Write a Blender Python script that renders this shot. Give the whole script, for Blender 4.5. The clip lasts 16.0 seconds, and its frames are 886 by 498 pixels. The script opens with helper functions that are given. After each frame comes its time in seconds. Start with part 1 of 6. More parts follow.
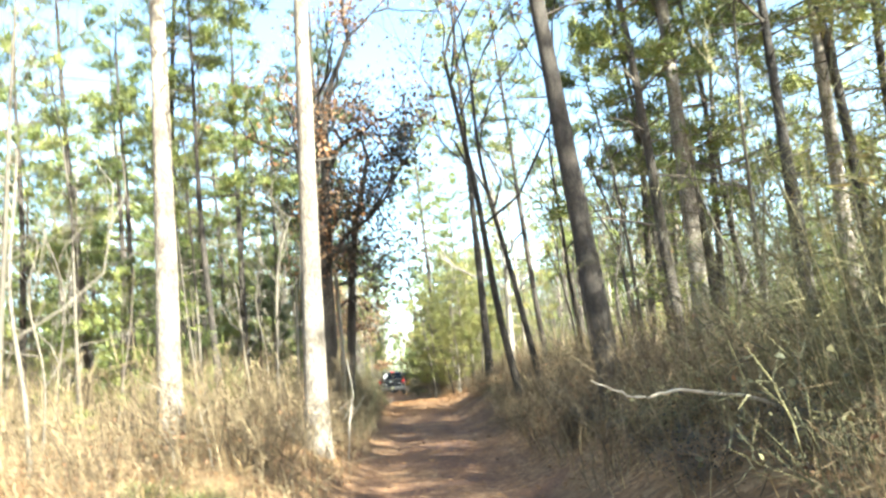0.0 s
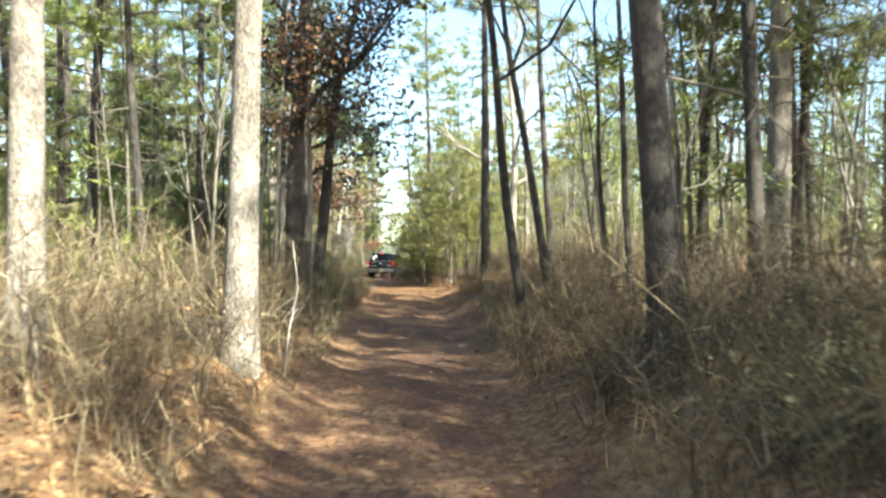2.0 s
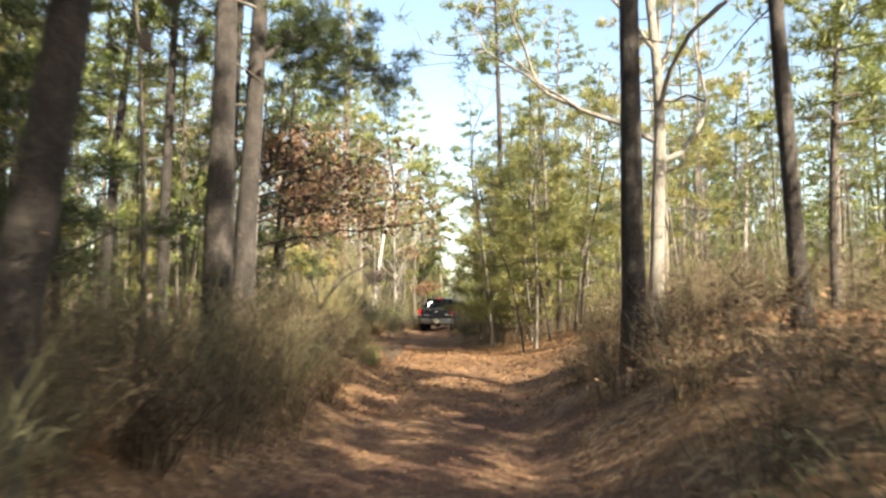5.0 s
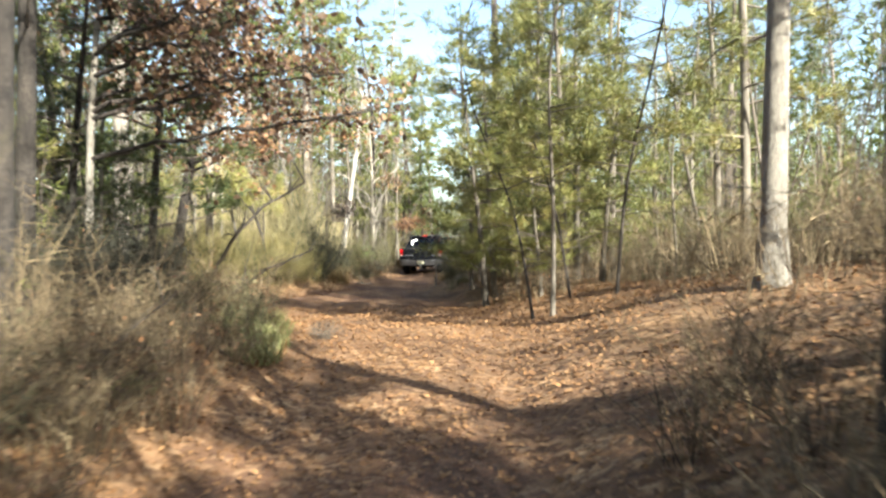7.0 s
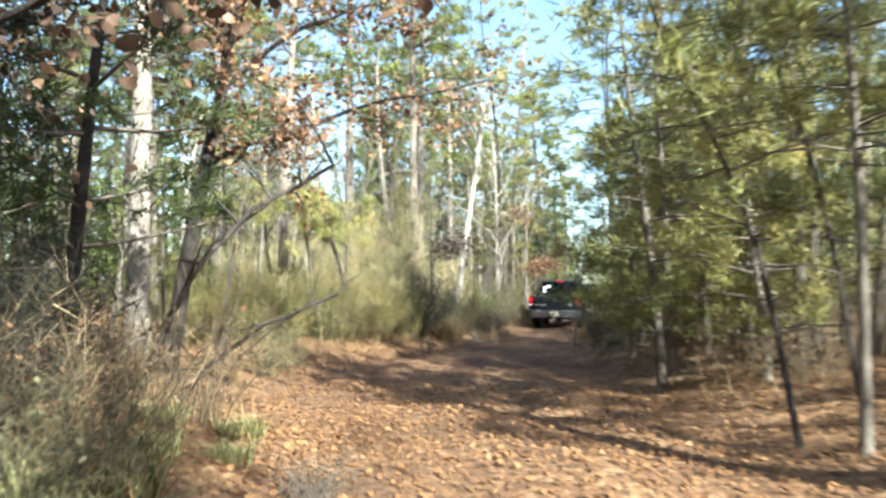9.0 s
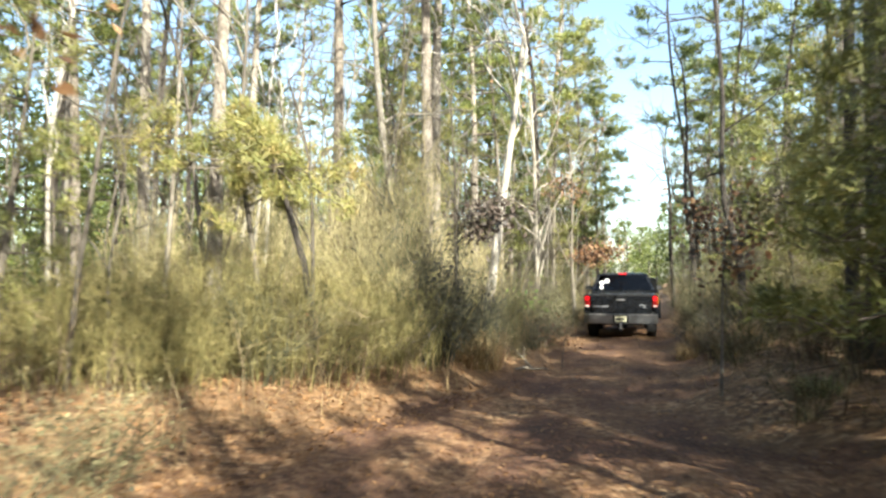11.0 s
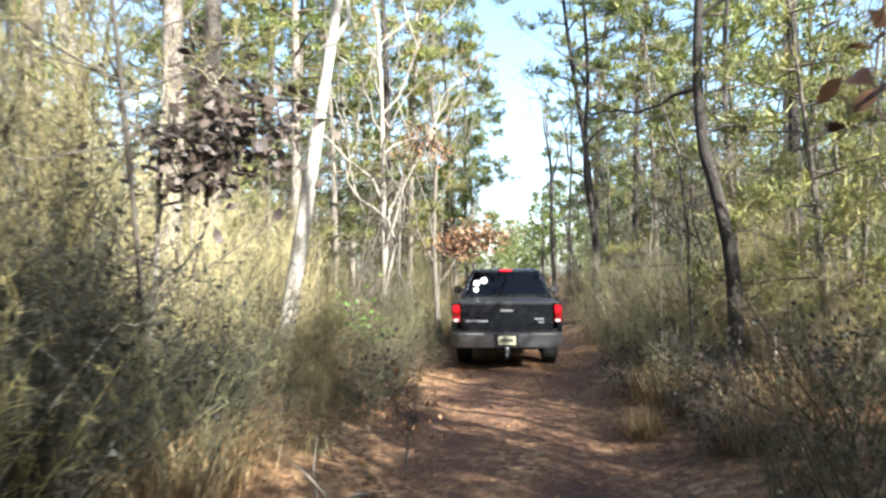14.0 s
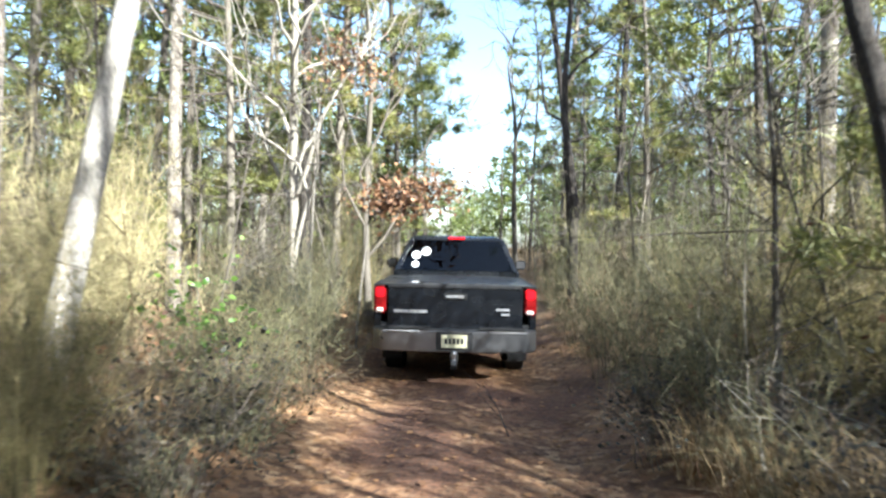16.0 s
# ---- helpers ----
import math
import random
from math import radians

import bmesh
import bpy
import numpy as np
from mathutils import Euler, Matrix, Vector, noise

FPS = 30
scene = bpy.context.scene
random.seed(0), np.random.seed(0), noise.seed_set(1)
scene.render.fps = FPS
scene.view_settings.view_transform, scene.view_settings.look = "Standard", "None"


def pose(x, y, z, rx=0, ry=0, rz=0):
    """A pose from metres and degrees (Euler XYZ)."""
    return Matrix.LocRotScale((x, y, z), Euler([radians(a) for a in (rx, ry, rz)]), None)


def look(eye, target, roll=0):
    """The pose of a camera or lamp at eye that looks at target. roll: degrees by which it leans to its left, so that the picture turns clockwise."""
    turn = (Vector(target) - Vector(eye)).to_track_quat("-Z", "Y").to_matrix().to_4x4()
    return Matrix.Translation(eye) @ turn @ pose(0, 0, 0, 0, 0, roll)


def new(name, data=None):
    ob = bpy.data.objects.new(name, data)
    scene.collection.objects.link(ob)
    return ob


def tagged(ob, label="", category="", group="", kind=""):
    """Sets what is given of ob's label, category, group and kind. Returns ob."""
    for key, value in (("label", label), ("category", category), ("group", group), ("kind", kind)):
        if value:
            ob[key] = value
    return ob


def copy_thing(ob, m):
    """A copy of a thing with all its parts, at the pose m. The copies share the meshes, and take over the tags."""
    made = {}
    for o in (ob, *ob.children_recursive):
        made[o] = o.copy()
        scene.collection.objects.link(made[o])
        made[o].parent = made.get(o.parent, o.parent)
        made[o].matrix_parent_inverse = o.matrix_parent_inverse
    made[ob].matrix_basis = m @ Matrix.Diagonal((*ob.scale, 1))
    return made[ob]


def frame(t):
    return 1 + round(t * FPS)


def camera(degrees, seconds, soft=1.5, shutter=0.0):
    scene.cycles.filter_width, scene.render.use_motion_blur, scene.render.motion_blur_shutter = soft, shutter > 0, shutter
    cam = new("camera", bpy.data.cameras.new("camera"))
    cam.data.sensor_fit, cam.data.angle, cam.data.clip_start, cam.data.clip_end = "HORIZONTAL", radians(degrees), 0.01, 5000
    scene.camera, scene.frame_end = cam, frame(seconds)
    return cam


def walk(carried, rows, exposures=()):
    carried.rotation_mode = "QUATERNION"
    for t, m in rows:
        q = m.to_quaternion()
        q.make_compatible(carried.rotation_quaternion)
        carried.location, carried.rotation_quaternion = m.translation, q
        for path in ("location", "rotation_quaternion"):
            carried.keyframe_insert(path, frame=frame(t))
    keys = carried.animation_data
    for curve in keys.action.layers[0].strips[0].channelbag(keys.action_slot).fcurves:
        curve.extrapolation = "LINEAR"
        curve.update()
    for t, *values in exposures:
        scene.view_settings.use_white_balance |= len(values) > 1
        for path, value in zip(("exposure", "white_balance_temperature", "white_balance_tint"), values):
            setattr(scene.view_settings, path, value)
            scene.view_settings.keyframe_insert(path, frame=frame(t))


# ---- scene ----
cam = camera(62.0, 16.0, soft=2.5, shutter=0.5)
PATH = [
    (0, (1.36, -1.45, 1.5), (1.43, 0.522, 1.827), -5.5),
    (0.5, (1.349, -0.772, 1.567), (1.445, 1.213, 1.788), -0.6),
    (1, (1.394, -0.039, 1.692), (1.488, 1.956, 1.8), -0.1),
    (1.5, (1.55, 0.997, 1.696), (1.634, 2.994, 1.734), -0.9),
    (2, (1.626, 2.31, 1.706), (1.679, 4.309, 1.723), -0.1),
    (2.5, (1.757, 3.949, 1.64), (1.751, 5.948, 1.705), -1.2),
    (3, (1.807, 5.877, 1.663), (1.709, 7.872, 1.768), -1.0),
    (3.2, (1.787, 6.679, 1.688), (1.675, 8.673, 1.796), -0.6),
    (5.3, (1.875, 17.086, 1.531), (1.727, 19.073, 1.704), 0.2),
    (5.5, (1.963, 17.72, 1.56), (1.817, 19.703, 1.776), -1.0),
    (6, (1.983, 19.53, 1.594), (1.808, 21.515, 1.767), -0.1),
    (6.5, (1.886, 21.081, 1.701), (1.721, 23.074, 1.76), 1.7),
    (7, (1.873, 22.532, 1.687), (1.736, 24.527, 1.66), -0.5),
    (7.5, (1.837, 24.244, 1.608), (1.663, 26.236, 1.623), 0.7),
    (8, (1.771, 25.82, 1.541), (1.532, 27.805, 1.589), -0.2),
    (8.5, (1.55, 27.275, 1.563), (1.207, 29.244, 1.613), -1.3),
    (9, (1.286, 28.827, 1.551), (0.792, 30.762, 1.658), -0.0),
    (9.2, (1.188, 29.28, 1.667), (0.648, 31.202, 1.784), -0.3),
    (11.3, (-1.062, 37.064, 1.618), (-1.586, 38.992, 1.69), 0.0),
    (11.5, (-1.127, 37.646, 1.618), (-1.608, 39.587, 1.675), -0.1),
    (12, (-1.303, 39.046, 1.629), (-1.708, 41.003, 1.688), 0.7),
    (12.5, (-1.39, 40.327, 1.642), (-1.699, 42.301, 1.726), -0.7),
    (13, (-1.471, 41.54, 1.653), (-1.705, 43.525, 1.726), 0.2),
    (13.5, (-1.492, 42.657, 1.664), (-1.686, 44.646, 1.733), -1.0),
    (14, (-1.508, 43.677, 1.742), (-1.685, 45.668, 1.815), -0.3),
    (14.5, (-1.512, 44.748, 1.756), (-1.652, 46.742, 1.823), 0.0),
    (15, (-1.52, 45.847, 1.744), (-1.623, 47.844, 1.78), 1.0),
    (15.5, (-1.478, 46.86, 1.781), (-1.545, 48.859, 1.797), 1.5),
    (16, (-1.451, 48.067, 1.719), (-1.509, 50.066, 1.712), 1.2),
]
walk(cam, [(t, look(eye, target, roll)) for t, eye, target, roll in PATH],
     [(0, 3.00, 6050, -2), (0.6, 2.38, 5950, -6), (1.2, 2.38, 6100, -4), (2.5, 2.50, 6050, -1), (3, 2.47, 6000, 1), (5.5, 2.14, 7100, 8), (6.5, 2.20, 6350, 5), (7.5, 2.29, 6150, 4), (8.3, 2.22, 6000, 3), (9.2, 2.20, 5650, 1),
      (11.5, 2.00, 6350, 3), (12, 1.86, 6150, 3), (12.5, 2.04, 6150, 5), (13.5, 2.26, 5900, 8), (14.5, 2.40, 5750, 6), (15, 2.45, 5750, 7), (16, 2.38, 5500, 5)])

# ---- light ----
SUN_AZ = radians(-46.0)      # direction the sun stands in, from +x towards +y
SUN_EL = radians(30.0)
sun_dir = Vector((math.cos(SUN_EL) * math.cos(SUN_AZ), math.cos(SUN_EL) * math.sin(SUN_AZ), math.sin(SUN_EL)))
world = bpy.data.worlds.new("sky")
scene.world = world
world.use_nodes = True
wn = world.node_tree.nodes
sky = wn.new("ShaderNodeTexSky")
sky.sky_type = "NISHITA"
sky.sun_disc = False
sky.sun_elevation = SUN_EL
sky.sun_rotation = math.pi / 2 - SUN_AZ
sky.air_density, sky.dust_density, sky.ozone_density = 1.0, 1.6, 0.6
wn["Background"].inputs["Strength"].default_value = 0.094
world.node_tree.links.new(sky.outputs["Color"], wn["Background"].inputs["Color"])
sun = new("sun", bpy.data.lights.new("sun", "SUN"))
sun.data.energy, sun.data.angle, sun.data.color = 5.0, radians(0.55), (1.0, 0.93, 0.80)
sun.matrix_world = look(sun_dir * 60, (0, 0, 0))


rng = np.random.default_rng(11)


# ---- materials ----
def surface(name, colors, scale=6.0, rough=0.85, bump=0.3, stretch=(1, 1, 1), metal=0.0, island=0.0, thing=0.0,
            thin=0.0, fine=9.0, relief="noise", coat=0.0, punch=1.0):
    """A node material: a ramp of colours over coarse and fine noise, varied by piece or by thing, with relief."""
    m = bpy.data.materials.new(name)
    m.use_nodes = True
    n, l = m.node_tree.nodes, m.node_tree.links
    bsdf = n["Principled BSDF"]
    bsdf.inputs["Roughness"].default_value = rough
    bsdf.inputs["Metallic"].default_value = metal
    bsdf.inputs["Coat Weight"].default_value = coat
    co = n.new("ShaderNodeTexCoord")
    mp = n.new("ShaderNodeMapping")
    mp.inputs["Scale"].default_value = stretch
    l.new(co.outputs["Object"], mp.inputs["Vector"])
    big, small = n.new("ShaderNodeTexNoise"), n.new("ShaderNodeTexNoise")
    big.inputs["Scale"].default_value, big.inputs["Detail"].default_value = scale, 4
    small.inputs["Scale"].default_value, small.inputs["Detail"].default_value = scale * fine, 3
    for t in (big, small):
        l.new(mp.outputs["Vector"], t.inputs["Vector"])
    add = n.new("ShaderNodeMath")
    add.operation = "MULTIPLY_ADD"
    add.inputs[1].default_value, add.inputs[2].default_value = 0.5, 0.0
    l.new(small.outputs["Fac"], add.inputs[0])
    total = n.new("ShaderNodeMath")
    total.operation = "MULTIPLY_ADD"
    total.inputs[1].default_value = 0.7
    l.new(big.outputs["Fac"], total.inputs[0])
    l.new(add.outputs[0], total.inputs[2])
    level = total.outputs[0]
    for amount, kind in ((island, "island"), (thing, "thing")):
        if amount:
            if kind == "island":
                src = n.new("ShaderNodeNewGeometry").outputs["Random Per Island"]
            else:
                src = n.new("ShaderNodeObjectInfo").outputs["Random"]
            off = n.new("ShaderNodeMath")
            off.operation = "SUBTRACT"
            off.inputs[1].default_value = 0.5
            l.new(src, off.inputs[0])
            mix = n.new("ShaderNodeMath")
            mix.operation = "MULTIPLY_ADD"
            mix.inputs[1].default_value = amount
            l.new(off.outputs[0], mix.inputs[0])
            l.new(level, mix.inputs[2])
            level = mix.outputs[0]
    if relief == "plates":
        v = n.new("ShaderNodeTexVoronoi")
        v.feature = "DISTANCE_TO_EDGE"
        v.inputs["Scale"].default_value = scale * 3.0
        warp = n.new("ShaderNodeVectorMath")
        warp.operation = "MULTIPLY_ADD"
        warp.inputs[1].default_value = (0.4, 0.4, 0.4)
        soft = n.new("ShaderNodeTexNoise")
        soft.inputs["Scale"].default_value, soft.inputs["Detail"].default_value = scale * 2.5, 6
        l.new(mp.outputs["Vector"], soft.inputs["Vector"])
        l.new(soft.outputs["Color"], warp.inputs[0])
        l.new(mp.outputs["Vector"], warp.inputs[2])
        l.new(warp.outputs[0], v.inputs["Vector"])
        cut = n.new("ShaderNodeMath")
        cut.operation = "MINIMUM"
        cut.inputs[1].default_value = 0.16
        l.new(v.outputs["Distance"], cut.inputs[0])
        # tone runs darker towards the gaps between bark plates
        crack = n.new("ShaderNodeMath")
        crack.operation = "MULTIPLY_ADD"
        crack.inputs[1].default_value, crack.inputs[2].default_value = 1.0, -0.11
        l.new(cut.outputs[0], crack.inputs[0])
        plate_tone = n.new("ShaderNodeMath")
        l.new(crack.outputs[0], plate_tone.inputs[0])
        l.new(level, plate_tone.inputs[1])
        level = plate_tone.outputs[0]
    if punch != 1.0:
        spread = n.new("ShaderNodeMath")
        spread.operation = "MULTIPLY_ADD"
        spread.inputs[1].default_value, spread.inputs[2].default_value = punch, 0.6 * (1 - punch)
        l.new(level, spread.inputs[0])
        level = spread.outputs[0]
    ramp = n.new("ShaderNodeValToRGB")
    e = ramp.color_ramp.elements
    spots = np.linspace(0.28, 0.92, len(colors))
    e[0].position, e[0].color = spots[0], (*colors[0], 1)
    e[1].position, e[1].color = spots[-1], (*colors[-1], 1)
    for p, c in zip(spots[1:-1], colors[1:-1]):
        e.new(p).color = (*c, 1)
    l.new(level, ramp.inputs["Fac"])
    l.new(ramp.outputs["Color"], bsdf.inputs["Base Color"])
    if bump:
        b = n.new("ShaderNodeBump")
        b.inputs["Strength"].default_value, b.inputs["Distance"].default_value = bump, 0.03
        if relief == "plates":
            tall = n.new("ShaderNodeMath")
            tall.operation = "MULTIPLY_ADD"
            tall.inputs[1].default_value = 4.0
            l.new(cut.outputs[0], tall.inputs[0])
            l.new(small.outputs["Fac"], tall.inputs[2])
            l.new(tall.outputs[0], b.inputs["Height"])
        else:
            l.new(small.outputs["Fac"], b.inputs["Height"])
        l.new(b.outputs["Normal"], bsdf.inputs["Normal"])
    if thin:
        tr = n.new("ShaderNodeBsdfTranslucent")
        l.new(ramp.outputs["Color"], tr.inputs["Color"])
        mx = n.new("ShaderNodeMixShader")
        mx.inputs["Fac"].default_value = thin
        l.new(bsdf.outputs[0], mx.inputs[1])
        l.new(tr.outputs[0], mx.inputs[2])
        l.new(mx.outputs[0], n["Material Output"].inputs["Surface"])
    return m


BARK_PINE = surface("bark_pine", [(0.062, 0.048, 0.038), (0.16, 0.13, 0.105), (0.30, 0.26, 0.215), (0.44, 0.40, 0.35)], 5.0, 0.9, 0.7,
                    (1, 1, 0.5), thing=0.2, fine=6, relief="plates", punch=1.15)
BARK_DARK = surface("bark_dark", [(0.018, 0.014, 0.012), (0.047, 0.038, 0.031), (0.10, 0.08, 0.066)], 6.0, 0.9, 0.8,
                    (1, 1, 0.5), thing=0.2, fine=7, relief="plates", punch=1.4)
BARK_PALE = surface("bark_pale", [(0.20, 0.18, 0.15), (0.40, 0.36, 0.31), (0.55, 0.51, 0.45)], 4.0, 0.85, 0.4, (1, 1, 0.5), thing=0.25, punch=1.5)
BARK_MID = surface("bark_mid", [(0.111, 0.098, 0.078), (0.23, 0.204, 0.166), (0.34, 0.31, 0.264)], 4.0, 0.85, 0.4, (1, 1, 0.4), thing=0.25)
BARK_OAK = surface("bark_oak", [(0.075, 0.066, 0.054), (0.17, 0.15, 0.125), (0.27, 0.24, 0.20), (0.36, 0.33, 0.285)], 6.0, 0.9, 0.7, (1, 1, 0.25), thing=0.2, fine=7, relief="plates")
BARK_GREY = surface("bark_grey", [(0.056, 0.046, 0.037), (0.12, 0.102, 0.08), (0.208, 0.18, 0.144)], 5.0, 0.9, 0.4, (1, 1, 0.4), thing=0.4)
BRANCH = surface("branch_bark", [(0.045, 0.038, 0.03), (0.112, 0.09, 0.071), (0.18, 0.15, 0.12)], 8.0, 0.9, 0.2, thing=0.3)
NEEDLES = surface("pine_needles", [(0.045, 0.062, 0.018), (0.10, 0.128, 0.032), (0.185, 0.205, 0.052), (0.30, 0.29, 0.09)], 2.2, 0.5, 0, island=0.25,
                  thing=0.3, thin=0.28)
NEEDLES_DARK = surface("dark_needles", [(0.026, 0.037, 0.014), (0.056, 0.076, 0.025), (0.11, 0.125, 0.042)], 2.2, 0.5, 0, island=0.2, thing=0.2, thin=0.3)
NEEDLES_DRY = surface("young_needles", [(0.045, 0.052, 0.018), (0.135, 0.15, 0.042), (0.26, 0.25, 0.075), (0.38, 0.28, 0.115)], 2.0, 0.55, 0,
                      island=0.25, thing=0.25, thin=0.28)
OAK_LEAF = surface("dead_oak_leaf", [(0.06, 0.032, 0.019), (0.145, 0.072, 0.038), (0.272, 0.136, 0.064), (0.383, 0.23, 0.119)], 2.0, 0.6, 0.1, island=0.7, thin=0.3)
# brown oak leaf toned down, backlit shade mixed into its colour
SHADED_OAK_LEAF = surface("shaded_oak_leaf", [(0.05, 0.030, 0.020), (0.115, 0.066, 0.042), (0.20, 0.118, 0.070), (0.30, 0.195, 0.12)], 2.0, 0.6, 0.1, island=0.7, thin=0.25)
# dead leaf darkened: the shade on its near side is in the colour
SHADED_LEAF = surface("shaded_dead_leaf", [(0.032, 0.023, 0.02), (0.072, 0.052, 0.041), (0.135, 0.099, 0.077)], 2.0, 0.6, 0.1, island=0.6, thin=0.15)
TWIG = surface("dry_twig", [(0.028, 0.020, 0.014), (0.078, 0.054, 0.031), (0.175, 0.128, 0.070), (0.275, 0.208, 0.120)], 3.0, 0.9, 0, island=0.5, thing=0.35)
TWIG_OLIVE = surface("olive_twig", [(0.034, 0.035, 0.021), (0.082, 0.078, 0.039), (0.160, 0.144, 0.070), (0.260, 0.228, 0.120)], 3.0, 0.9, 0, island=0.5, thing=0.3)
# near-black, with the shade of the brush put into the leaf tone
TWIG_DARK = surface("shaded_evergreen_leaf", [(0.010, 0.010, 0.006), (0.022, 0.021, 0.011), (0.044, 0.040, 0.022)], 3.0, 0.7, 0, island=0.4)
LEAF_GREEN = surface("briar_leaf", [(0.05, 0.11, 0.015), (0.12, 0.24, 0.03), (0.22, 0.36, 0.06)], 2.0, 0.4, 0, island=0.6, thin=0.35)
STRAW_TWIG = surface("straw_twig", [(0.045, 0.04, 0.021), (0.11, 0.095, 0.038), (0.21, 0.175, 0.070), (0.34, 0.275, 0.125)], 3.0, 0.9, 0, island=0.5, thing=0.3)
# straw twig made paler, with the glare of the sun in its tone
STRAW_SUNLIT = surface("sunlit_straw_twig", [(0.115, 0.10, 0.058), (0.25, 0.21, 0.105), (0.40, 0.335, 0.17), (0.54, 0.46, 0.255)], 3.0, 0.9, 0, island=0.5, thing=0.3)
WISP = surface("yellow_green_wisp", [(0.07, 0.062, 0.022), (0.165, 0.146, 0.05), (0.285, 0.243, 0.09), (0.44, 0.36, 0.16)], 2.5, 0.7, 0, island=0.5, thing=0.3, thin=0.25)
GRASS_DRY = surface("dry_grass", [(0.19, 0.123, 0.057), (0.342, 0.237, 0.114), (0.475, 0.361, 0.19)], 1.2, 0.8, 0, island=0.6, thin=0.3)
GRASS_GREEN = surface("green_grass", [(0.13, 0.13, 0.05), (0.26, 0.26, 0.10), (0.42, 0.40, 0.20)], 1.5, 0.7, 0, island=0.6, thin=0.3)
LITTER = surface("fallen_leaf", [(0.09, 0.042, 0.018), (0.18, 0.088, 0.035), (0.255, 0.130, 0.050), (0.33, 0.185, 0.080)], 2.0, 0.75, 0.1, island=0.6, thin=0.1)
DEAD_WOOD = surface("dead_wood", [(0.16, 0.14, 0.11), (0.32, 0.28, 0.225), (0.46, 0.41, 0.34)], 7.0, 0.85, 0.4, (1, 1, 0.3))


def ground_material():
    m = surface("forest_ground", [(0.055, 0.030, 0.015), (0.12, 0.066, 0.029), (0.20, 0.115, 0.052), (0.29, 0.18, 0.09)], 1.1, 0.95, 0.6, fine=14)
    n, l = m.node_tree.nodes, m.node_tree.links
    bsdf = n["Principled BSDF"]
    forest = bsdf.inputs["Base Color"].links[0].from_socket
    co = n.new("ShaderNodeTexCoord")
    a, b = n.new("ShaderNodeTexNoise"), n.new("ShaderNodeTexNoise")
    a.inputs["Scale"].default_value, a.inputs["Detail"].default_value = 0.9, 5
    b.inputs["Scale"].default_value, b.inputs["Detail"].default_value = 26, 4
    mp = n.new("ShaderNodeMapping")
    mp.inputs["Scale"].default_value = (1.0, 0.6, 1)
    l.new(co.outputs["Object"], mp.inputs["Vector"])
    for t in (a, b):
        l.new(mp.outputs["Vector"], t.inputs["Vector"])
    s = n.new("ShaderNodeMath")
    s.operation = "MULTIPLY_ADD"
    s.inputs[1].default_value = 0.6
    l.new(b.outputs["Fac"], s.inputs[0])
    half = n.new("ShaderNodeMath")
    half.operation = "MULTIPLY"
    half.inputs[1].default_value = 0.55
    l.new(a.outputs["Fac"], half.inputs[0])
    l.new(half.outputs[0], s.inputs[2])
    ramp = n.new("ShaderNodeValToRGB")
    e = ramp.color_ramp.elements
    e[0].position, e[0].color = 0.36, (0.036, 0.016, 0.010, 1)
    e[1].position, e[1].color = 0.82, (0.28, 0.142, 0.070, 1)
    e.new(0.50).color = (0.080, 0.034, 0.018, 1)
    e.new(0.64).color = (0.155, 0.069, 0.033, 1)
    l.new(s.outputs[0], ramp.inputs["Fac"])
    # matted leaves: cells of their own tone over the soil
    cells = n.new("ShaderNodeTexVoronoi")
    cells.inputs["Scale"].default_value, cells.inputs["Randomness"].default_value = 15, 1.0
    warp = n.new("ShaderNodeTexNoise")
    warp.inputs["Scale"].default_value, warp.inputs["Detail"].default_value = 22, 2
    bend = n.new("ShaderNodeVectorMath")
    bend.operation = "MULTIPLY_ADD"
    bend.inputs[1].default_value = (0.09, 0.09, 0.09)
    l.new(co.outputs["Object"], warp.inputs["Vector"])
    l.new(warp.outputs["Color"], bend.inputs[0])
    l.new(co.outputs["Object"], bend.inputs[2])
    l.new(bend.outputs[0], cells.inputs["Vector"])
    tone = n.new("ShaderNodeSeparateColor")
    l.new(cells.outputs["Color"], tone.inputs[0])
    matted = n.new("ShaderNodeValToRGB")
    e = matted.color_ramp.elements
    e[0].position, e[0].color = 0.0, (0.075, 0.040, 0.019, 1)
    e[1].position, e[1].color = 1.0, (0.44, 0.285, 0.15, 1)
    e.new(0.35).color = (0.155, 0.078, 0.033, 1)
    e.new(0.7).color = (0.28, 0.152, 0.064, 1)
    l.new(tone.outputs[0], matted.inputs["Fac"])
    floor_mix, trail_mix = n.new("ShaderNodeMix"), n.new("ShaderNodeMix")
    for node, share, under in ((floor_mix, (0.35, 0.62, 0.25, 0.95), forest), (trail_mix, (0.42, 0.66, 0.08, 0.8), ramp.outputs["Color"])):
        node.data_type = "RGBA"
        lay = n.new("ShaderNodeMapRange")
        for k, v in zip(("From Min", "From Max", "To Min", "To Max"), share):
            lay.inputs[k].default_value = v
        l.new(a.outputs["Fac"], lay.inputs["Value"])
        l.new(lay.outputs["Result"], node.inputs["Factor"])
        l.new(under, node.inputs["A"])
        l.new(matted.outputs["Color"], node.inputs["B"])
    lift = n.new("ShaderNodeBump")
    lift.inputs["Strength"].default_value, lift.inputs["Distance"].default_value = 0.7, 0.02
    l.new(tone.outputs[1], lift.inputs["Height"])
    l.new(bsdf.inputs["Normal"].links[0].from_socket, lift.inputs["Normal"])
    l.new(lift.outputs["Normal"], bsdf.inputs["Normal"])
    att = n.new("ShaderNodeAttribute")
    att.attribute_name = "trodden"
    mix = n.new("ShaderNodeMix")
    mix.data_type = "RGBA"
    l.new(att.outputs["Fac"], mix.inputs["Factor"])
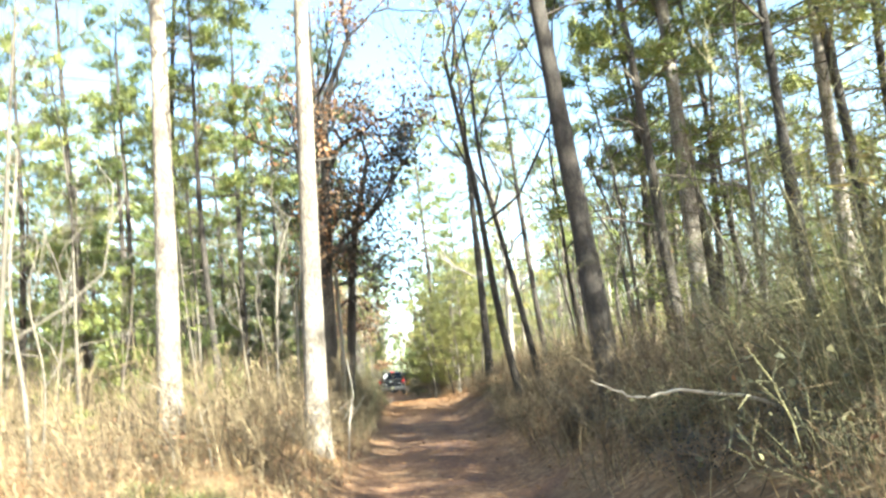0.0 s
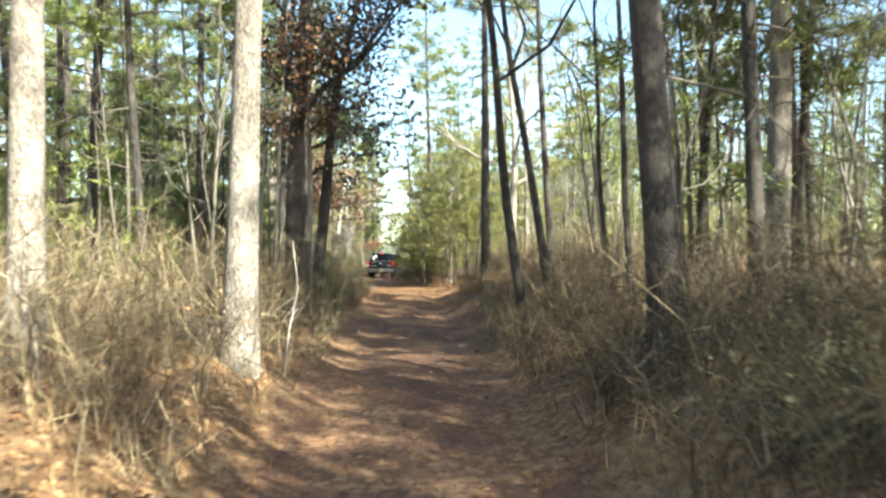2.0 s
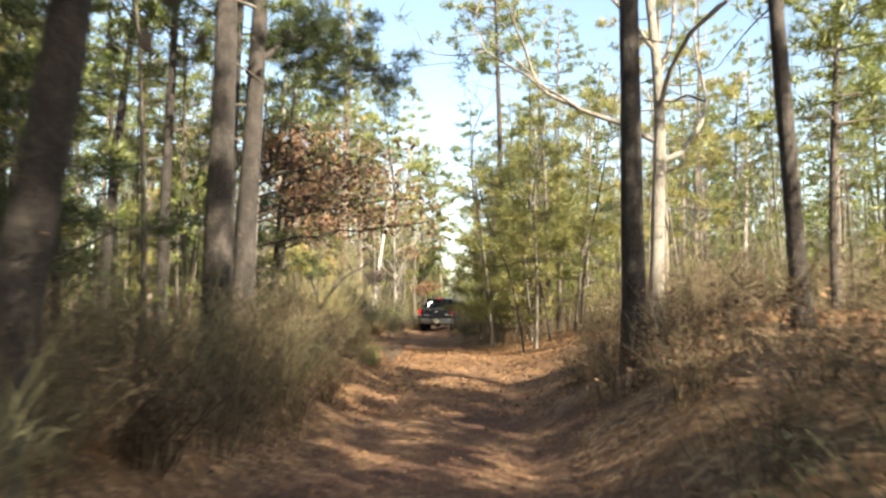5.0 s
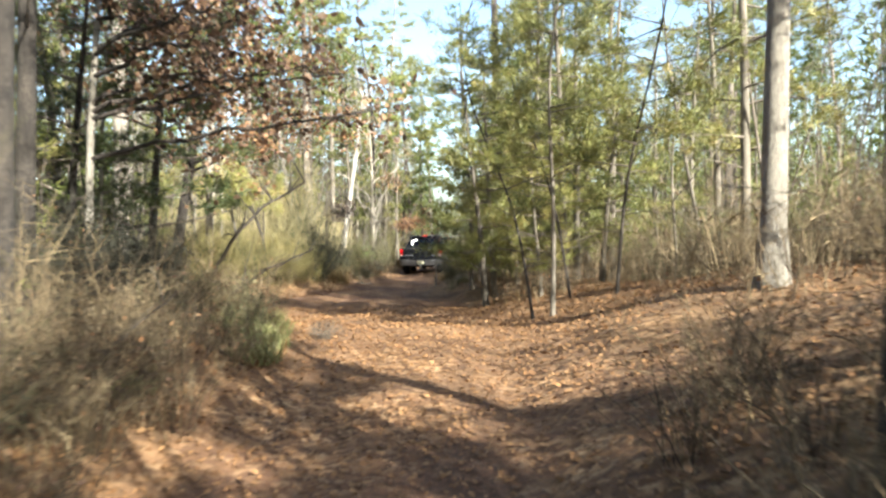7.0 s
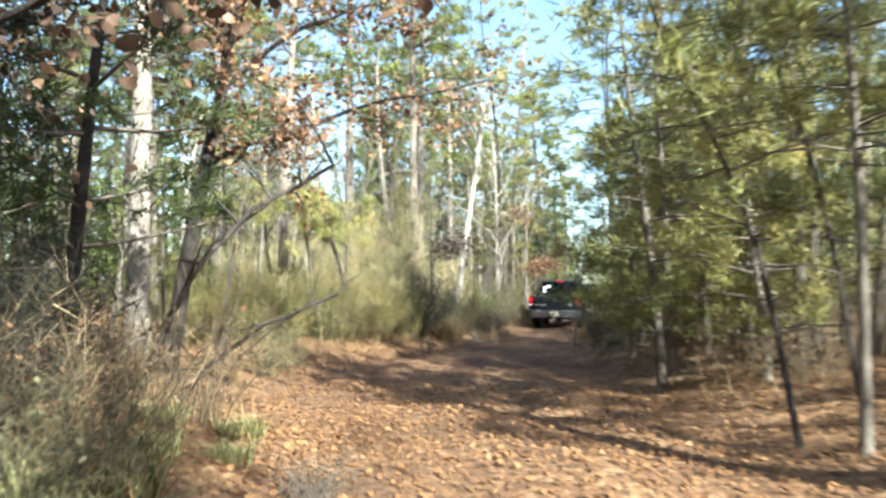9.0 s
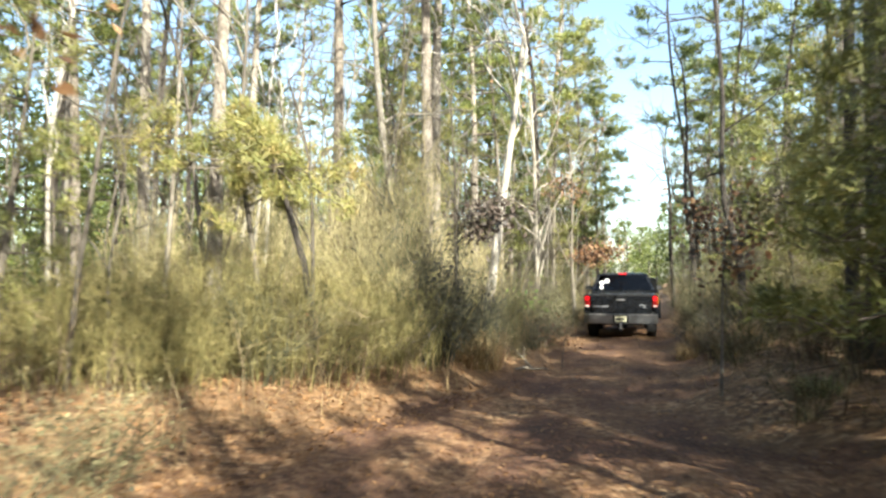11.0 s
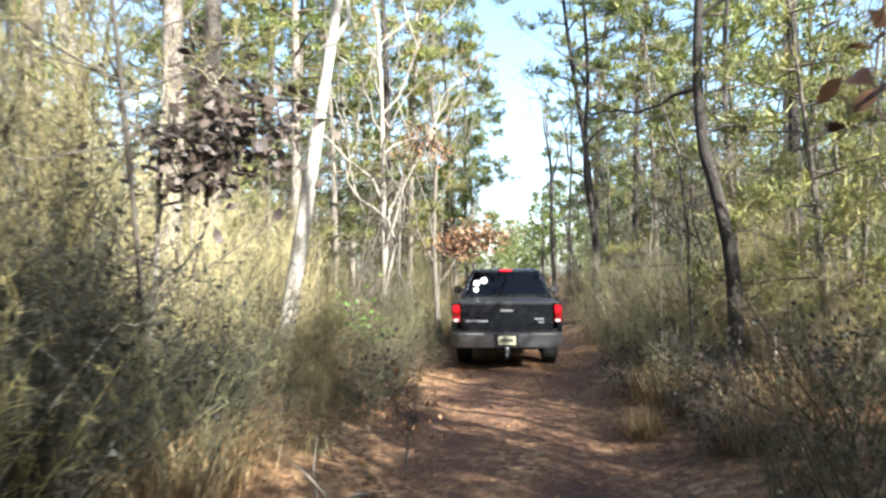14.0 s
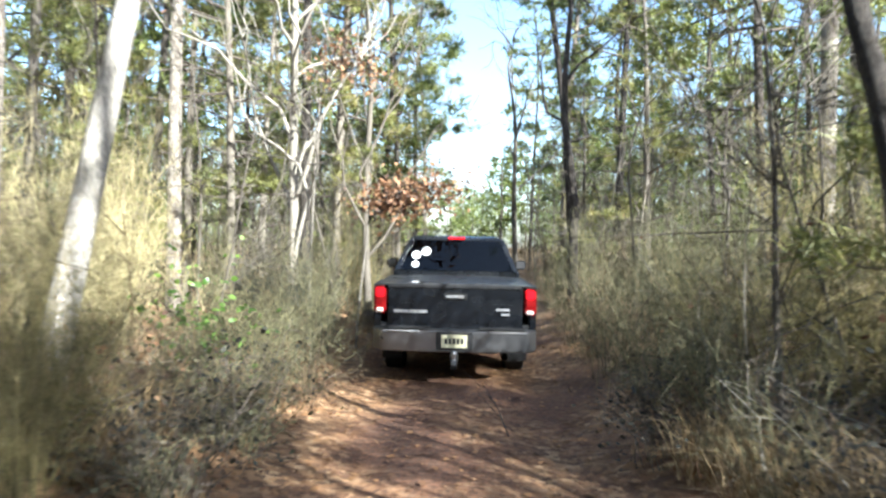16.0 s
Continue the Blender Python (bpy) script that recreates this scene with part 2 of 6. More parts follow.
    l.new(floor_mix.outputs["Result"], mix.inputs["A"])
    l.new(trail_mix.outputs["Result"], mix.inputs["B"])
    l.new(mix.outputs["Result"], bsdf.inputs["Base Color"])
    return m


GROUND = ground_material()


# ---- geometry helpers ----
class Geo:
    """Gathers vertices and faces of one mesh."""

    def __init__(self):
        self.v, self.f, self.count = [], [], 0
        self.slots, self.slot = [], 0

    def add(self, verts, faces):
        verts = np.asarray(verts, float).reshape(-1, 3)
        self.v.append(verts)
        self.f.append(np.asarray(faces, int) + self.count)
        self.slots.append(np.full(len(self.f[-1]), self.slot))
        self.count += len(verts)

    def tube(self, pts, rad, sides=6, rough=0.0):
        pts, rad = np.asarray(pts, float), np.asarray(rad, float)
        k = len(pts)
        d = np.gradient(pts, axis=0)
        d /= np.linalg.norm(d, axis=1)[:, None] + 1e-9
        ref = np.array([1.0, 0.0, 0.0]) if abs(d[0][0]) < 0.8 else np.array([0.0, 1.0, 0.0])
        u = np.cross(d, ref)
        u /= np.linalg.norm(u, axis=1)[:, None] + 1e-9
        w = np.cross(d, u)
        a = np.linspace(0, 2 * math.pi, sides, endpoint=False)
        rr = rad[:, None] * (1 + rough * (rng.random((k, sides)) - 0.5))
        ring = pts[:, None] + rr[..., None] * (np.cos(a)[None, :, None] * u[:, None] + np.sin(a)[None, :, None] * w[:, None])
        i = np.arange(k - 1)[:, None] * sides
        j = np.arange(sides)[None]
        jn = (j + 1) % sides
        quads = np.stack([i + j, i + jn, i + sides + jn, i + sides + j], -1).reshape(-1, 4)
        self.add(ring.reshape(-1, 3), quads)

    def mesh(self, name, material, smooth=True):
        me = bpy.data.meshes.new(name)
        if not self.v:
            return me
        v = np.concatenate(self.v)
        loops = np.concatenate([f.ravel() for f in self.f])
        sizes = np.concatenate([np.full(len(f), f.shape[1]) for f in self.f])
        me.vertices.add(len(v))
        me.vertices.foreach_set("co", v.ravel())
        me.loops.add(len(loops))
        me.loops.foreach_set("vertex_index", loops.astype(np.int32))
        me.polygons.add(len(sizes))
        me.polygons.foreach_set("loop_start", np.concatenate([[0], np.cumsum(sizes)[:-1]]).astype(np.int32))
        me.polygons.foreach_set("loop_total", sizes.astype(np.int32))
        me.polygons.foreach_set("use_smooth", np.full(len(sizes), smooth))
        for m in material if isinstance(material, (list, tuple)) else [material]:
            me.materials.append(m)
        me.polygons.foreach_set("material_index", np.concatenate(self.slots).astype(np.int32))
        me.update(calc_edges=True)
        return me


def unit(v):
    return v / (np.linalg.norm(v, axis=-1, keepdims=True) + 1e-9)


def tufts(geo, centers, out, blades, length, width, spread=1.1):
    """Sprays of narrow needle blades round each centre, pointing mostly along out."""
    c = np.repeat(np.asarray(centers, float), blades, 0)
    o = np.repeat(np.asarray(out, float), blades, 0)
    n = len(c)
    d = unit(o + rng.normal(0, spread, (n, 3)))
    side = unit(np.cross(d, rng.normal(0, 1, (n, 3))))
    ln = length * rng.uniform(0.6, 1.2, (n, 1))
    b = c + rng.normal(0, 0.05, (n, 3))
    tri = np.stack([b - side * width / 2, b + side * width / 2, b + d * ln], 1)
    geo.add(tri.reshape(-1, 3), np.arange(3 * n).reshape(-1, 3))


def leaves(geo, centers, size, flat=0.0, droop=0.0):
    """Curled leaves: a folded six-sided blade of four triangles each, turned at random; flat 1 lies on the ground."""
    c = np.asarray(centers, float)
    n = len(c)
    az = rng.uniform(0, 2 * math.pi, n)
    d = unit(np.stack([np.cos(az), np.sin(az), rng.normal(0, 0.6, n) * (1 - flat) - droop], -1))
    tilt = rng.normal(0, 1, (n, 3)) * (1 - flat) + rng.normal(0, 0.28, (n, 3)) * flat + np.array([0, 0, 1.0]) * (0.3 + flat)
    side = unit(np.cross(d, tilt))
    up = np.cross(side, d)
    s = size * rng.uniform(0.5, 1.3, (n, 1))
    wide = rng.uniform(0.20, 0.36, (n, 1))
    fold = rng.uniform(0.05, 0.35, (n, 1)) * s * up * (1 - 0.6 * flat)
    curl = rng.uniform(0.0, 0.4, (n, 1)) * s * up * (1 - 0.5 * flat)
    v = np.stack([c - d * s * 0.5, c - d * s * 0.12 - side * s * wide + fold, c + d * s * 0.25 - side * s * wide * 0.8 + fold + curl * 0.5,
                  c + d * s * 0.5 + curl, c + d * s * 0.2 + side * s * wide * 0.9 + fold + curl * 0.5, c - d * s * 0.15 + side * s * wide + fold], 1)
    i = np.arange(6 * n).reshape(-1, 6)
    geo.add(v.reshape(-1, 3), np.concatenate([i[:, [0, 1, 5]], i[:, [1, 2, 4]], i[:, [1, 4, 5]], i[:, [2, 3, 4]]]))


def blades(geo, base, height, width, lean):
    """Grass blades: a bent strip of three triangles each."""
    n = len(base)
    az = rng.uniform(0, 2 * math.pi, n)
    d = np.stack([np.cos(az), np.sin(az), np.zeros(n)], -1)
    s = np.stack([-np.sin(az), np.cos(az), np.zeros(n)], -1)
    h = height * rng.uniform(0.5, 1.3, (n, 1))
    w = width * rng.uniform(0.7, 1.3, (n, 1))
    le = lean * rng.uniform(0.2, 1.3, (n, 1))
    z = np.array([0, 0, 1.0])
    mid = base + z * h * 0.6 + d * h * le * 0.35
    tip = base + z * h * (1 - 0.25 * le) + d * h * le
    v = np.stack([base - s * w, base + s * w, mid + s * w * 0.7, mid - s * w * 0.7, tip], 1)
    i = np.arange(5 * n).reshape(-1, 5)
    geo.add(v.reshape(-1, 3), np.concatenate([i[:, [0, 1, 2]], i[:, [0, 2, 3]], i[:, [3, 2, 4]]]))


def part(name, geo, material, parent, label="", smooth=True):
    ob = new(name, geo.mesh(name, material, smooth))
    ob.parent = parent
    if label:
        ob["label"] = label
    return ob


# ---- ground ----
def trail_mid(y):
    return np.interp(y, [-40, 0, 8, 14, 22, 28, 34, 38, 42, 46, 51, 60, 75, 160, 800],
                     [1.2, 1.35, 1.4, 1.45, 1.3, 1.4, 0.9, -0.9, -1.7, -1.75, -1.4, -1.5, -1.2, -0.4, 4])


def trail_half(y):
    return np.interp(y, [-40, 8, 14, 22, 28, 32, 36, 40, 43, 46, 52, 160], [1.4, 1.3, 1.35, 1.5, 1.7, 2.0, 2.5, 2.9, 2.4, 1.45, 1.3, 1.3])


def side_of(x, y):
    """Metres outside the trail's edge (negative on it)."""
    return np.abs(x - trail_mid(y)) - trail_half(y)


LATTICE = rng.random((64, 64))


def lumps(x, y, size):
    u, v = np.asarray(x) / size, np.asarray(y) / size
    i, j = np.floor(u).astype(int), np.floor(v).astype(int)
    a, b = u - i, v - j
    a, b = a * a * (3 - 2 * a), b * b * (3 - 2 * b)
    g = lambda p, q: LATTICE[p % 64, q % 64]
    return (g(i, j) * (1 - a) + g(i + 1, j) * a) * (1 - b) + (g(i, j + 1) * (1 - a) + g(i + 1, j + 1) * a) * b - 0.5


def height(x, y):
    x, y = np.asarray(x, float), np.asarray(y, float)
    s = side_of(x, y)
    right = x > trail_mid(y)
    s = s + np.where(right, np.interp(y, [20, 25, 29, 34, 38], [0.1, 0.9, 1.2, 1.0, 0.2]), np.interp(y, [24, 31, 36, 40], [0.1, 0.5, 0.6, 0.1]))
    wide = np.where(right, np.interp(y, [18, 25, 30, 35, 42], [1.3, 2.4, 4.2, 3.6, 1.8]), np.interp(y, [14, 30, 36, 44], [1.2, 1.6, 2.2, 1.8]))
    s = np.maximum(s, 0)
    s = s * s / (s + np.where(right, np.interp(y, [22, 28, 36, 42], [0.15, 0.7, 0.7, 0.2]), 0.2))
    t = 1 - (1 - np.clip(s / wide, 0, 1)) ** 1.7
    crest = np.interp(y, [24, 28, 31, 34, 37, 41], [0, 0.06, 0.2, 0.28, 0.16, 0.05])
    rise = np.where(right, np.interp(y, [0, 18, 25, 30, 34, 38, 44, 60], [0.56, 0.62, 1.25, 1.32, 1.05, 0.66, 0.5, 0.52]),
                    np.interp(y, [0, 20, 30, 36, 44, 60], [0.54, 0.54, 0.40, 0.25, 0.26, 0.36]))
    z = crest + rise * t
    z += lumps(x, y, 1.1) * (0.05 + 0.10 * t) + lumps(x + 31, y, 0.45) * (0.02 + 0.04 * t) + lumps(x, y + 17, 6) * 0.2 * t
    off = np.abs(np.abs(x - trail_mid(y)) - 0.8)
    z -= 0.045 * np.exp(-(off / 0.25) ** 2)
    return z


def build_ground():
    xs = np.unique(np.concatenate([np.arange(-7, 8.01, 0.28), np.arange(-30, 30.1, 0.8), np.linspace(-900, 900, 41)]))
    ys = np.unique(np.concatenate([np.arange(-2, 64, 0.4), np.arange(-30, 110, 0.8), np.linspace(-300, 1500, 46)]))
    gx, gy = np.meshgrid(xs, ys)
    z = height(gx, gy)
    geo = Geo()
    i = (np.arange(len(ys) - 1)[:, None] * len(xs) + np.arange(len(xs) - 1)[None]).ravel()
    geo.add(np.stack([gx, gy, z], -1), np.stack([i, i + 1, i + 1 + len(xs), i + len(xs)], -1))
    me = geo.mesh("ground", GROUND)
    s = side_of(gx, gy) + lumps(gx, gy, 0.9) * 0.9 + lumps(gx, gy, 0.3) * 0.4
    fac = 1 - np.clip((s + 0.25) / 0.5, 0, 1)
    fac *= 1 - 0.6 * np.clip((gy - 26) / 4, 0, 1) * np.clip((42 - gy) / 3, 0, 1)
    at = me.attributes.new("trodden", "FLOAT", "POINT")
    at.data.foreach_set("value", fac.ravel().astype(np.float32))
    return tagged(new("ground", me), "forest floor of brown leaf litter with a reddish dirt trail", "ground", kind="structure")


build_ground()


# ---- trees ----
def trunk_line(h, sway, lean, k=14, bend=None):
    t = np.linspace(0, 1, k)
    p = np.zeros((k, 3))
    p[:, 2] = t * h - 0.15 * (1 - t)
    ph = rng.uniform(0, 6, 4)
    p[:, 0] = lean[0] * t + sway * (np.sin(3 * t + ph[0]) - np.sin(ph[0])) * t + 0.25 * sway * np.sin(9 * t + ph[1]) * t
    p[:, 1] = lean[1] * t + sway * (np.sin(3 * t + ph[2]) - np.sin(ph[2])) * t + 0.25 * sway * np.sin(9 * t + ph[3]) * t
    return p


def at_height(p, z):
    return np.array([np.interp(z, p[:, 2], p[:, 0]), np.interp(z, p[:, 2], p[:, 1]), z])


def limb(p0, az, up, length, droop=0.0, k=4, wob=0.08):
    t = np.linspace(0, 1, k)[:, None]
    d = np.array([math.cos(az) * math.cos(up), math.sin(az) * math.cos(up), math.sin(up)])
    p = p0 + d * t * length + rng.normal(0, wob * length, (k, 3)) * t * 0.5
    p[:, 2] -= droop * length * t[:, 0] ** 2
    return p


def pine(h, r, lean=(0, 0), sway=0.15, crown_from=0.5, spread=2.2, limbs=36, dead=8, per=18, blade=14, length=0.29, width=0.037,
         bark=None, needles=None, sides=10, label="", low_green=0):
    """A pine: tapered trunk, whorled limbs, dead stubs and sprays of needles. Returns its root."""
    root = new("pine_tree")
    tagged(root, label or "tall pine with plated bark and a thin green crown", "tree")
    line = trunk_line(h, sway, lean, 20)
    t = np.linspace(0, 1, 20)
    rad = r * (1 - 0.82 * t) * (1 + 0.3 * np.exp(-t * 40))
    g = Geo()
    g.tube(line, rad, sides, 0.10)
    part("trunk", g, bark or BARK_PINE, root)
    b = n = Geo()
    slim = min(1.0, 0.3 + 5 * r)
    cen, out = [], []
    whorls = max(1, limbs // 3)
    for i in range(limbs):
        f = crown_from + (0.985 - crown_from) * (i // 3 + 0.55 * rng.random()) / whorls
        f = min(f, 0.985)
        g0 = (f - crown_from) / (1 - crown_from)
        ln = spread * (1 - 0.72 * g0 ** 1.6) * rng.uniform(0.5, 1.2)
        if g0 < 0.12:
            ln *= 0.8
        p = limb(at_height(line, f * h), i * 2.2 + rng.normal(0, 0.5), radians(rng.uniform(-4, 26)), ln, 0.06)
        b.tube(p, np.array([0.018 + 0.012 * ln, 0.014 + 0.006 * ln, 0.012, 0.006]) * slim, 4)
        c = max(2, int(per * ln / spread / 3 + 0.8))
        s = np.sqrt(rng.uniform(0.10, 1.05, c))
        way = unit(p[-1] - p[0])
        flat = unit(np.array([-way[1], way[0], 0.0]))
        q0 = np.stack([np.interp(s, np.linspace(0, 1, 4), p[:, a]) for a in range(3)], -1)
        q = q0 + flat * rng.normal(0, 0.24 * ln ** 0.8, (c, 1)) + way * rng.uniform(0, 0.18, (c, 1)) + np.array([0, 0, 1.0]) * rng.uniform(-0.02, 0.16, (c, 1))
        n.add(np.stack([q0, q, q0 + np.array([0, 0, 0.022])], 1).reshape(-1, 3), np.arange(3 * c).reshape(-1, 3))
        q = np.repeat(q, 3, 0) + rng.normal(0, 0.05 + 0.28 * length, (3 * c, 3)) * np.array([1, 1, 0.4])
        cen.append(q)
        out.append(np.repeat(way[None] * 0.8 + np.array([0, 0, 0.55]), 3 * c, 0))
    for i in range(dead):
        f = rng.uniform(0.5 * crown_from, crown_from)
        p = limb(at_height(line, f * h), rng.uniform(0, 6.28), radians(rng.uniform(-15, 25)), rng.uniform(0.3, 1.5), 0.1)
        b.tube(p, np.array([0.022, 0.015, 0.010, 0.005]) * slim, 4)
    for i in range(low_green):
        f = rng.uniform(0.3 * crown_from, crown_from)
        p = limb(at_height(line, f * h), rng.uniform(0, 6.28), radians(rng.uniform(0, 20)), spread * rng.uniform(0.5, 0.9), 0.15)
        b.tube(p, np.array([0.03, 0.02, 0.013, 0.006]), 4)
        s = rng.uniform(0.35, 1.05, 6)
        cen.append(np.stack([np.interp(s, np.linspace(0, 1, 4), p[:, a]) for a in range(3)], -1) + rng.normal(0, 0.15, (6, 3)))
        out.append(np.repeat(unit(p[-1] - p[0])[None] + np.array([0, 0, 0.4]), 6, 0))
    n.slot = 1
    tufts(n, np.concatenate(cen), np.concatenate(out), blade, length, width)
    part("crown", n, [BRANCH, needles or NEEDLES], root)
    return root


def grow(geo, tips, p, d, length, r, level, spread, sides, up=0.15):
    """A limb that forks again and again; fills geo with tubes and tips with the ends of twigs."""
    k = 4
    pts = [p]
    dd = d
    for i in range(k - 1):
        dd = unit(dd + rng.normal(0, 0.30, 3) + np.array([0, 0, up * 0.3]))
        pts.append(pts[-1] + dd * length / (k - 1))
    pts = np.array(pts)
    geo.tube(pts, np.linspace(r, r * 0.6, k), sides)
    if level == 0:
        tips.append(pts[-1])
        tips.append(pts[2])
        return
    for c in range(2 if rng.random() < 0.55 else 3):
        nd = unit(dd + rng.normal(0, spread, 3) + np.array([0, 0, up]))
        s = pts[-1] if c < 2 else pts[2]
        grow(geo, tips, s, nd, length * rng.uniform(0.6, 0.85), r * 0.58, level - 1, spread, max(3, sides - 1), up)


def hardwood(h, r, lean=(0, 0), fork=0.35, limbs=5, level=3, spread=0.45, bark=None, leaf=None, leaf_n=0, leaf_size=0.12, sway=0.25, label="", name="bare_tree",
             reach=0.38, sides=8, top=0.7):
    """A broad-leaved tree in winter, bare or with some dead leaves still on."""
    root = new(name)
    tagged(root, label or "bare grey hardwood tree with forking limbs", "tree")
    line = trunk_line(h * top, sway, (lean[0] * top, lean[1] * top), 12)
    g, b, tips = Geo(), Geo(), []
    t = np.linspace(0, 1, 12)
    g.tube(line, r * (1 - 0.6 * t) * (1 + 0.45 * np.exp(-t * 30)), sides, 0.08)
    part("trunk", g, bark or BARK_GREY, root)
    for i in range(limbs):
        f = fork + (1 - fork) * (i + rng.random() * 0.6) / limbs
        az = i * 2.4 + rng.normal(0, 0.5)
        d = np.array([math.cos(az) * 0.7, math.sin(az) * 0.7, rng.uniform(0.7, 1.3)])
        grow(b, tips, at_height(line, min(f, 1) * h * top), unit(d), h * reach * (1.15 - 0.6 * f) * rng.uniform(0.6, 1.0), r * (0.5 - 0.25 * f), level, spread, 5, 0.3)
    grow(b, tips, line[-1], np.array([0, 0, 1.0]), h * 0.16, r * 0.4, level, spread, 5)
    part("crown", b, bark or BARK_GREY, root)
    if leaf and leaf_n:
        e = Geo()
        tip = np.array(tips)
        c = tip[rng.integers(0, len(tip), leaf_n)] + rng.normal(0, 0.22, (leaf_n, 3))
        leaves(e, c, leaf_size, droop=0.5)
        part("foliage", e, leaf, root, "curled brown leaves" if leaf is OAK_LEAF else "small dark evergreen leaves")
    return root


def place(root, x, y, turn=0.0, scale=1.0, sink=0.0, copy=True):
    m = Matrix.LocRotScale((x, y, float(height(x, y)) - sink), Euler((0, 0, turn)), (scale, scale, scale))
    if copy:
        return copy_thing(root, m)
    root.matrix_basis = m
    return root


TAKEN = []


def stand(root, x, y, turn=0.0, sink=0.0):
    TAKEN.append((x, y))
    return place(root, x, y, turn, 1.0, sink, copy=False)


# pines along the first stretch
stand(pine(17, 0.20, (0.4, 0.2), 0.03, 0.50, 2.4, 36, 6, sides=16, label="straight sunlit pine with pale flaking bark beside the trail"), -0.55, 11.05)
stand(pine(18, 0.20, (0.0, 0), 0.03, 0.42, 2.6, 36, 9, sides=16, label="straight pine with grey bark among dry brush"), -2.73, 10.52)
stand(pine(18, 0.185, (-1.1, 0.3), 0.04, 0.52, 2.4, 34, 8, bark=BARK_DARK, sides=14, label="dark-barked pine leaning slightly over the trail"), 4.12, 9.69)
stand(pine(17, 0.20, (0.4, 0), 0.04, 0.5, 2.3, 34, 10, sides=14), 6.92, 13.27)
stand(pine(14, 0.12, (-0.5, 0), 0.15, 0.5, 1.8, 26, 8, bark=BARK_DARK), 7.62, 13.88)
stand(hardwood(12, 0.095, (-2.1, 0.2), 0.5, 5, 2, 0.4, BARK_DARK, OAK_LEAF, 900, label="slender dark oak leaning across the trail"), 3.45, 15.1)
stand(hardwood(12, 0.085, (-1.7, 0.5), 0.5, 5, 2, 0.4, BARK_DARK, OAK_LEAF, 700, label="slender dark oak leaning across the trail"), 4.05, 15.9)
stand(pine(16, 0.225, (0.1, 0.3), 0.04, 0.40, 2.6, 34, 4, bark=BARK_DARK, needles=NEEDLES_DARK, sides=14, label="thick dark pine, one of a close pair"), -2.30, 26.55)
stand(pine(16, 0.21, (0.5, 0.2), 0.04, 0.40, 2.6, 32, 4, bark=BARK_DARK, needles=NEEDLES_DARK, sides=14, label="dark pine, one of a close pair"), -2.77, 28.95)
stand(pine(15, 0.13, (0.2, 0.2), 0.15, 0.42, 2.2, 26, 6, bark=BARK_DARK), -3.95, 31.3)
stand(hardwood(13, 0.25, (0.2, 0.5), 0.42, 9, 3, 0.5, BARK_DARK, OAK_LEAF, 3200, 0.12, label="thick dark oak with rusty leaves beside the trail", sides=12, reach=0.2), -1.25, 18.9)
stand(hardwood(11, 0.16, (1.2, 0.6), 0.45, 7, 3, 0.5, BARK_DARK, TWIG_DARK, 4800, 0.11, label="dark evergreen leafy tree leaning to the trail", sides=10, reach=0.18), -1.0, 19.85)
stand(hardwood(11, 0.055, (-0.9, 0.3), 0.5, 4, 2, 0.4, BARK_DARK, label="slender dark tree leaning to the trail"), 4.6, 12.5)
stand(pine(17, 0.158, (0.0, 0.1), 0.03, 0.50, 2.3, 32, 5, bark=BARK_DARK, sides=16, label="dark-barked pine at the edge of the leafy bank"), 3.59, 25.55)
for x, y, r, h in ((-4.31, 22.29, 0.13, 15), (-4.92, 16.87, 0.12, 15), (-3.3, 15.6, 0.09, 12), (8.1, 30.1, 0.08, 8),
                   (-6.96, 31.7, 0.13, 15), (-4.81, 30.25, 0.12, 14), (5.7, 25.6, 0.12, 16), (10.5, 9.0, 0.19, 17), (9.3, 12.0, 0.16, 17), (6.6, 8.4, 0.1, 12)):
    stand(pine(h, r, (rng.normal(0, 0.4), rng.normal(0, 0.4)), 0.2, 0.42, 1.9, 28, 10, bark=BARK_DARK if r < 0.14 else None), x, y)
stand(hardwood(10, 0.06, (1.2, 0), 0.5, 4, 2, 0.4, BARK_DARK, label="thin crooked dark sapling"), 7.8, 18.1)
stand(hardwood(9, 0.06, (-0.9, 0), 0.5, 4, 2, 0.4, BARK_DARK, label="thin crooked dark sapling"), 5.3, 16.4)
# the bend
stand(hardwood(13, 0.165, (0.5, 0.3), 0.34, 9, 3, 0.45, BARK_OAK, label="pale grey hardwood with a forked gnarled crown", sides=12, reach=0.26), 5.07, 31.28)
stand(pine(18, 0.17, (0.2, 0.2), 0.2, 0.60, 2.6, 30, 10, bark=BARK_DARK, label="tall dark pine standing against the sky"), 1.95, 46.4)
stand(pine(20, 0.19, (0.5, 0.2), 0.2, 0.62, 2.6, 30, 10, label="tall pine standing against the sky"), 5.2, 62.0)
stand(pine(9, 0.10, (0.2, 0.2), 0.15, 0.4, 1.5, 18, 4, needles=NEEDLES_DRY, bark=BARK_PALE), 3.49, 45.2)
# the last stretch
stand(pine(18, 0.17, (0.1, 0), 0.1, 0.45, 2.3, 32, 8, sides=14, label="straight pine in full sun, one of two"), -5.95, 53.04)
stand(pine(18, 0.19, (0.2, 0), 0.1, 0.45, 2.3, 32, 8, sides=14, label="straight pine in full sun, one of two"), -6.55, 55.67)
stand(pine(18, 0.20, (0, 0), 0.15, 0.48, 2.3, 32, 8, sides=12), -8.78, 54.26)
stand(pine(16, 0.16, (0.3, 0), 0.15, 0.48, 2.3, 30, 8), -11.73, 50.13)
stand(pine(15, 0.14, (0.3, 0), 0.15, 0.42, 2.0, 28, 8), -7.6, 46.5)
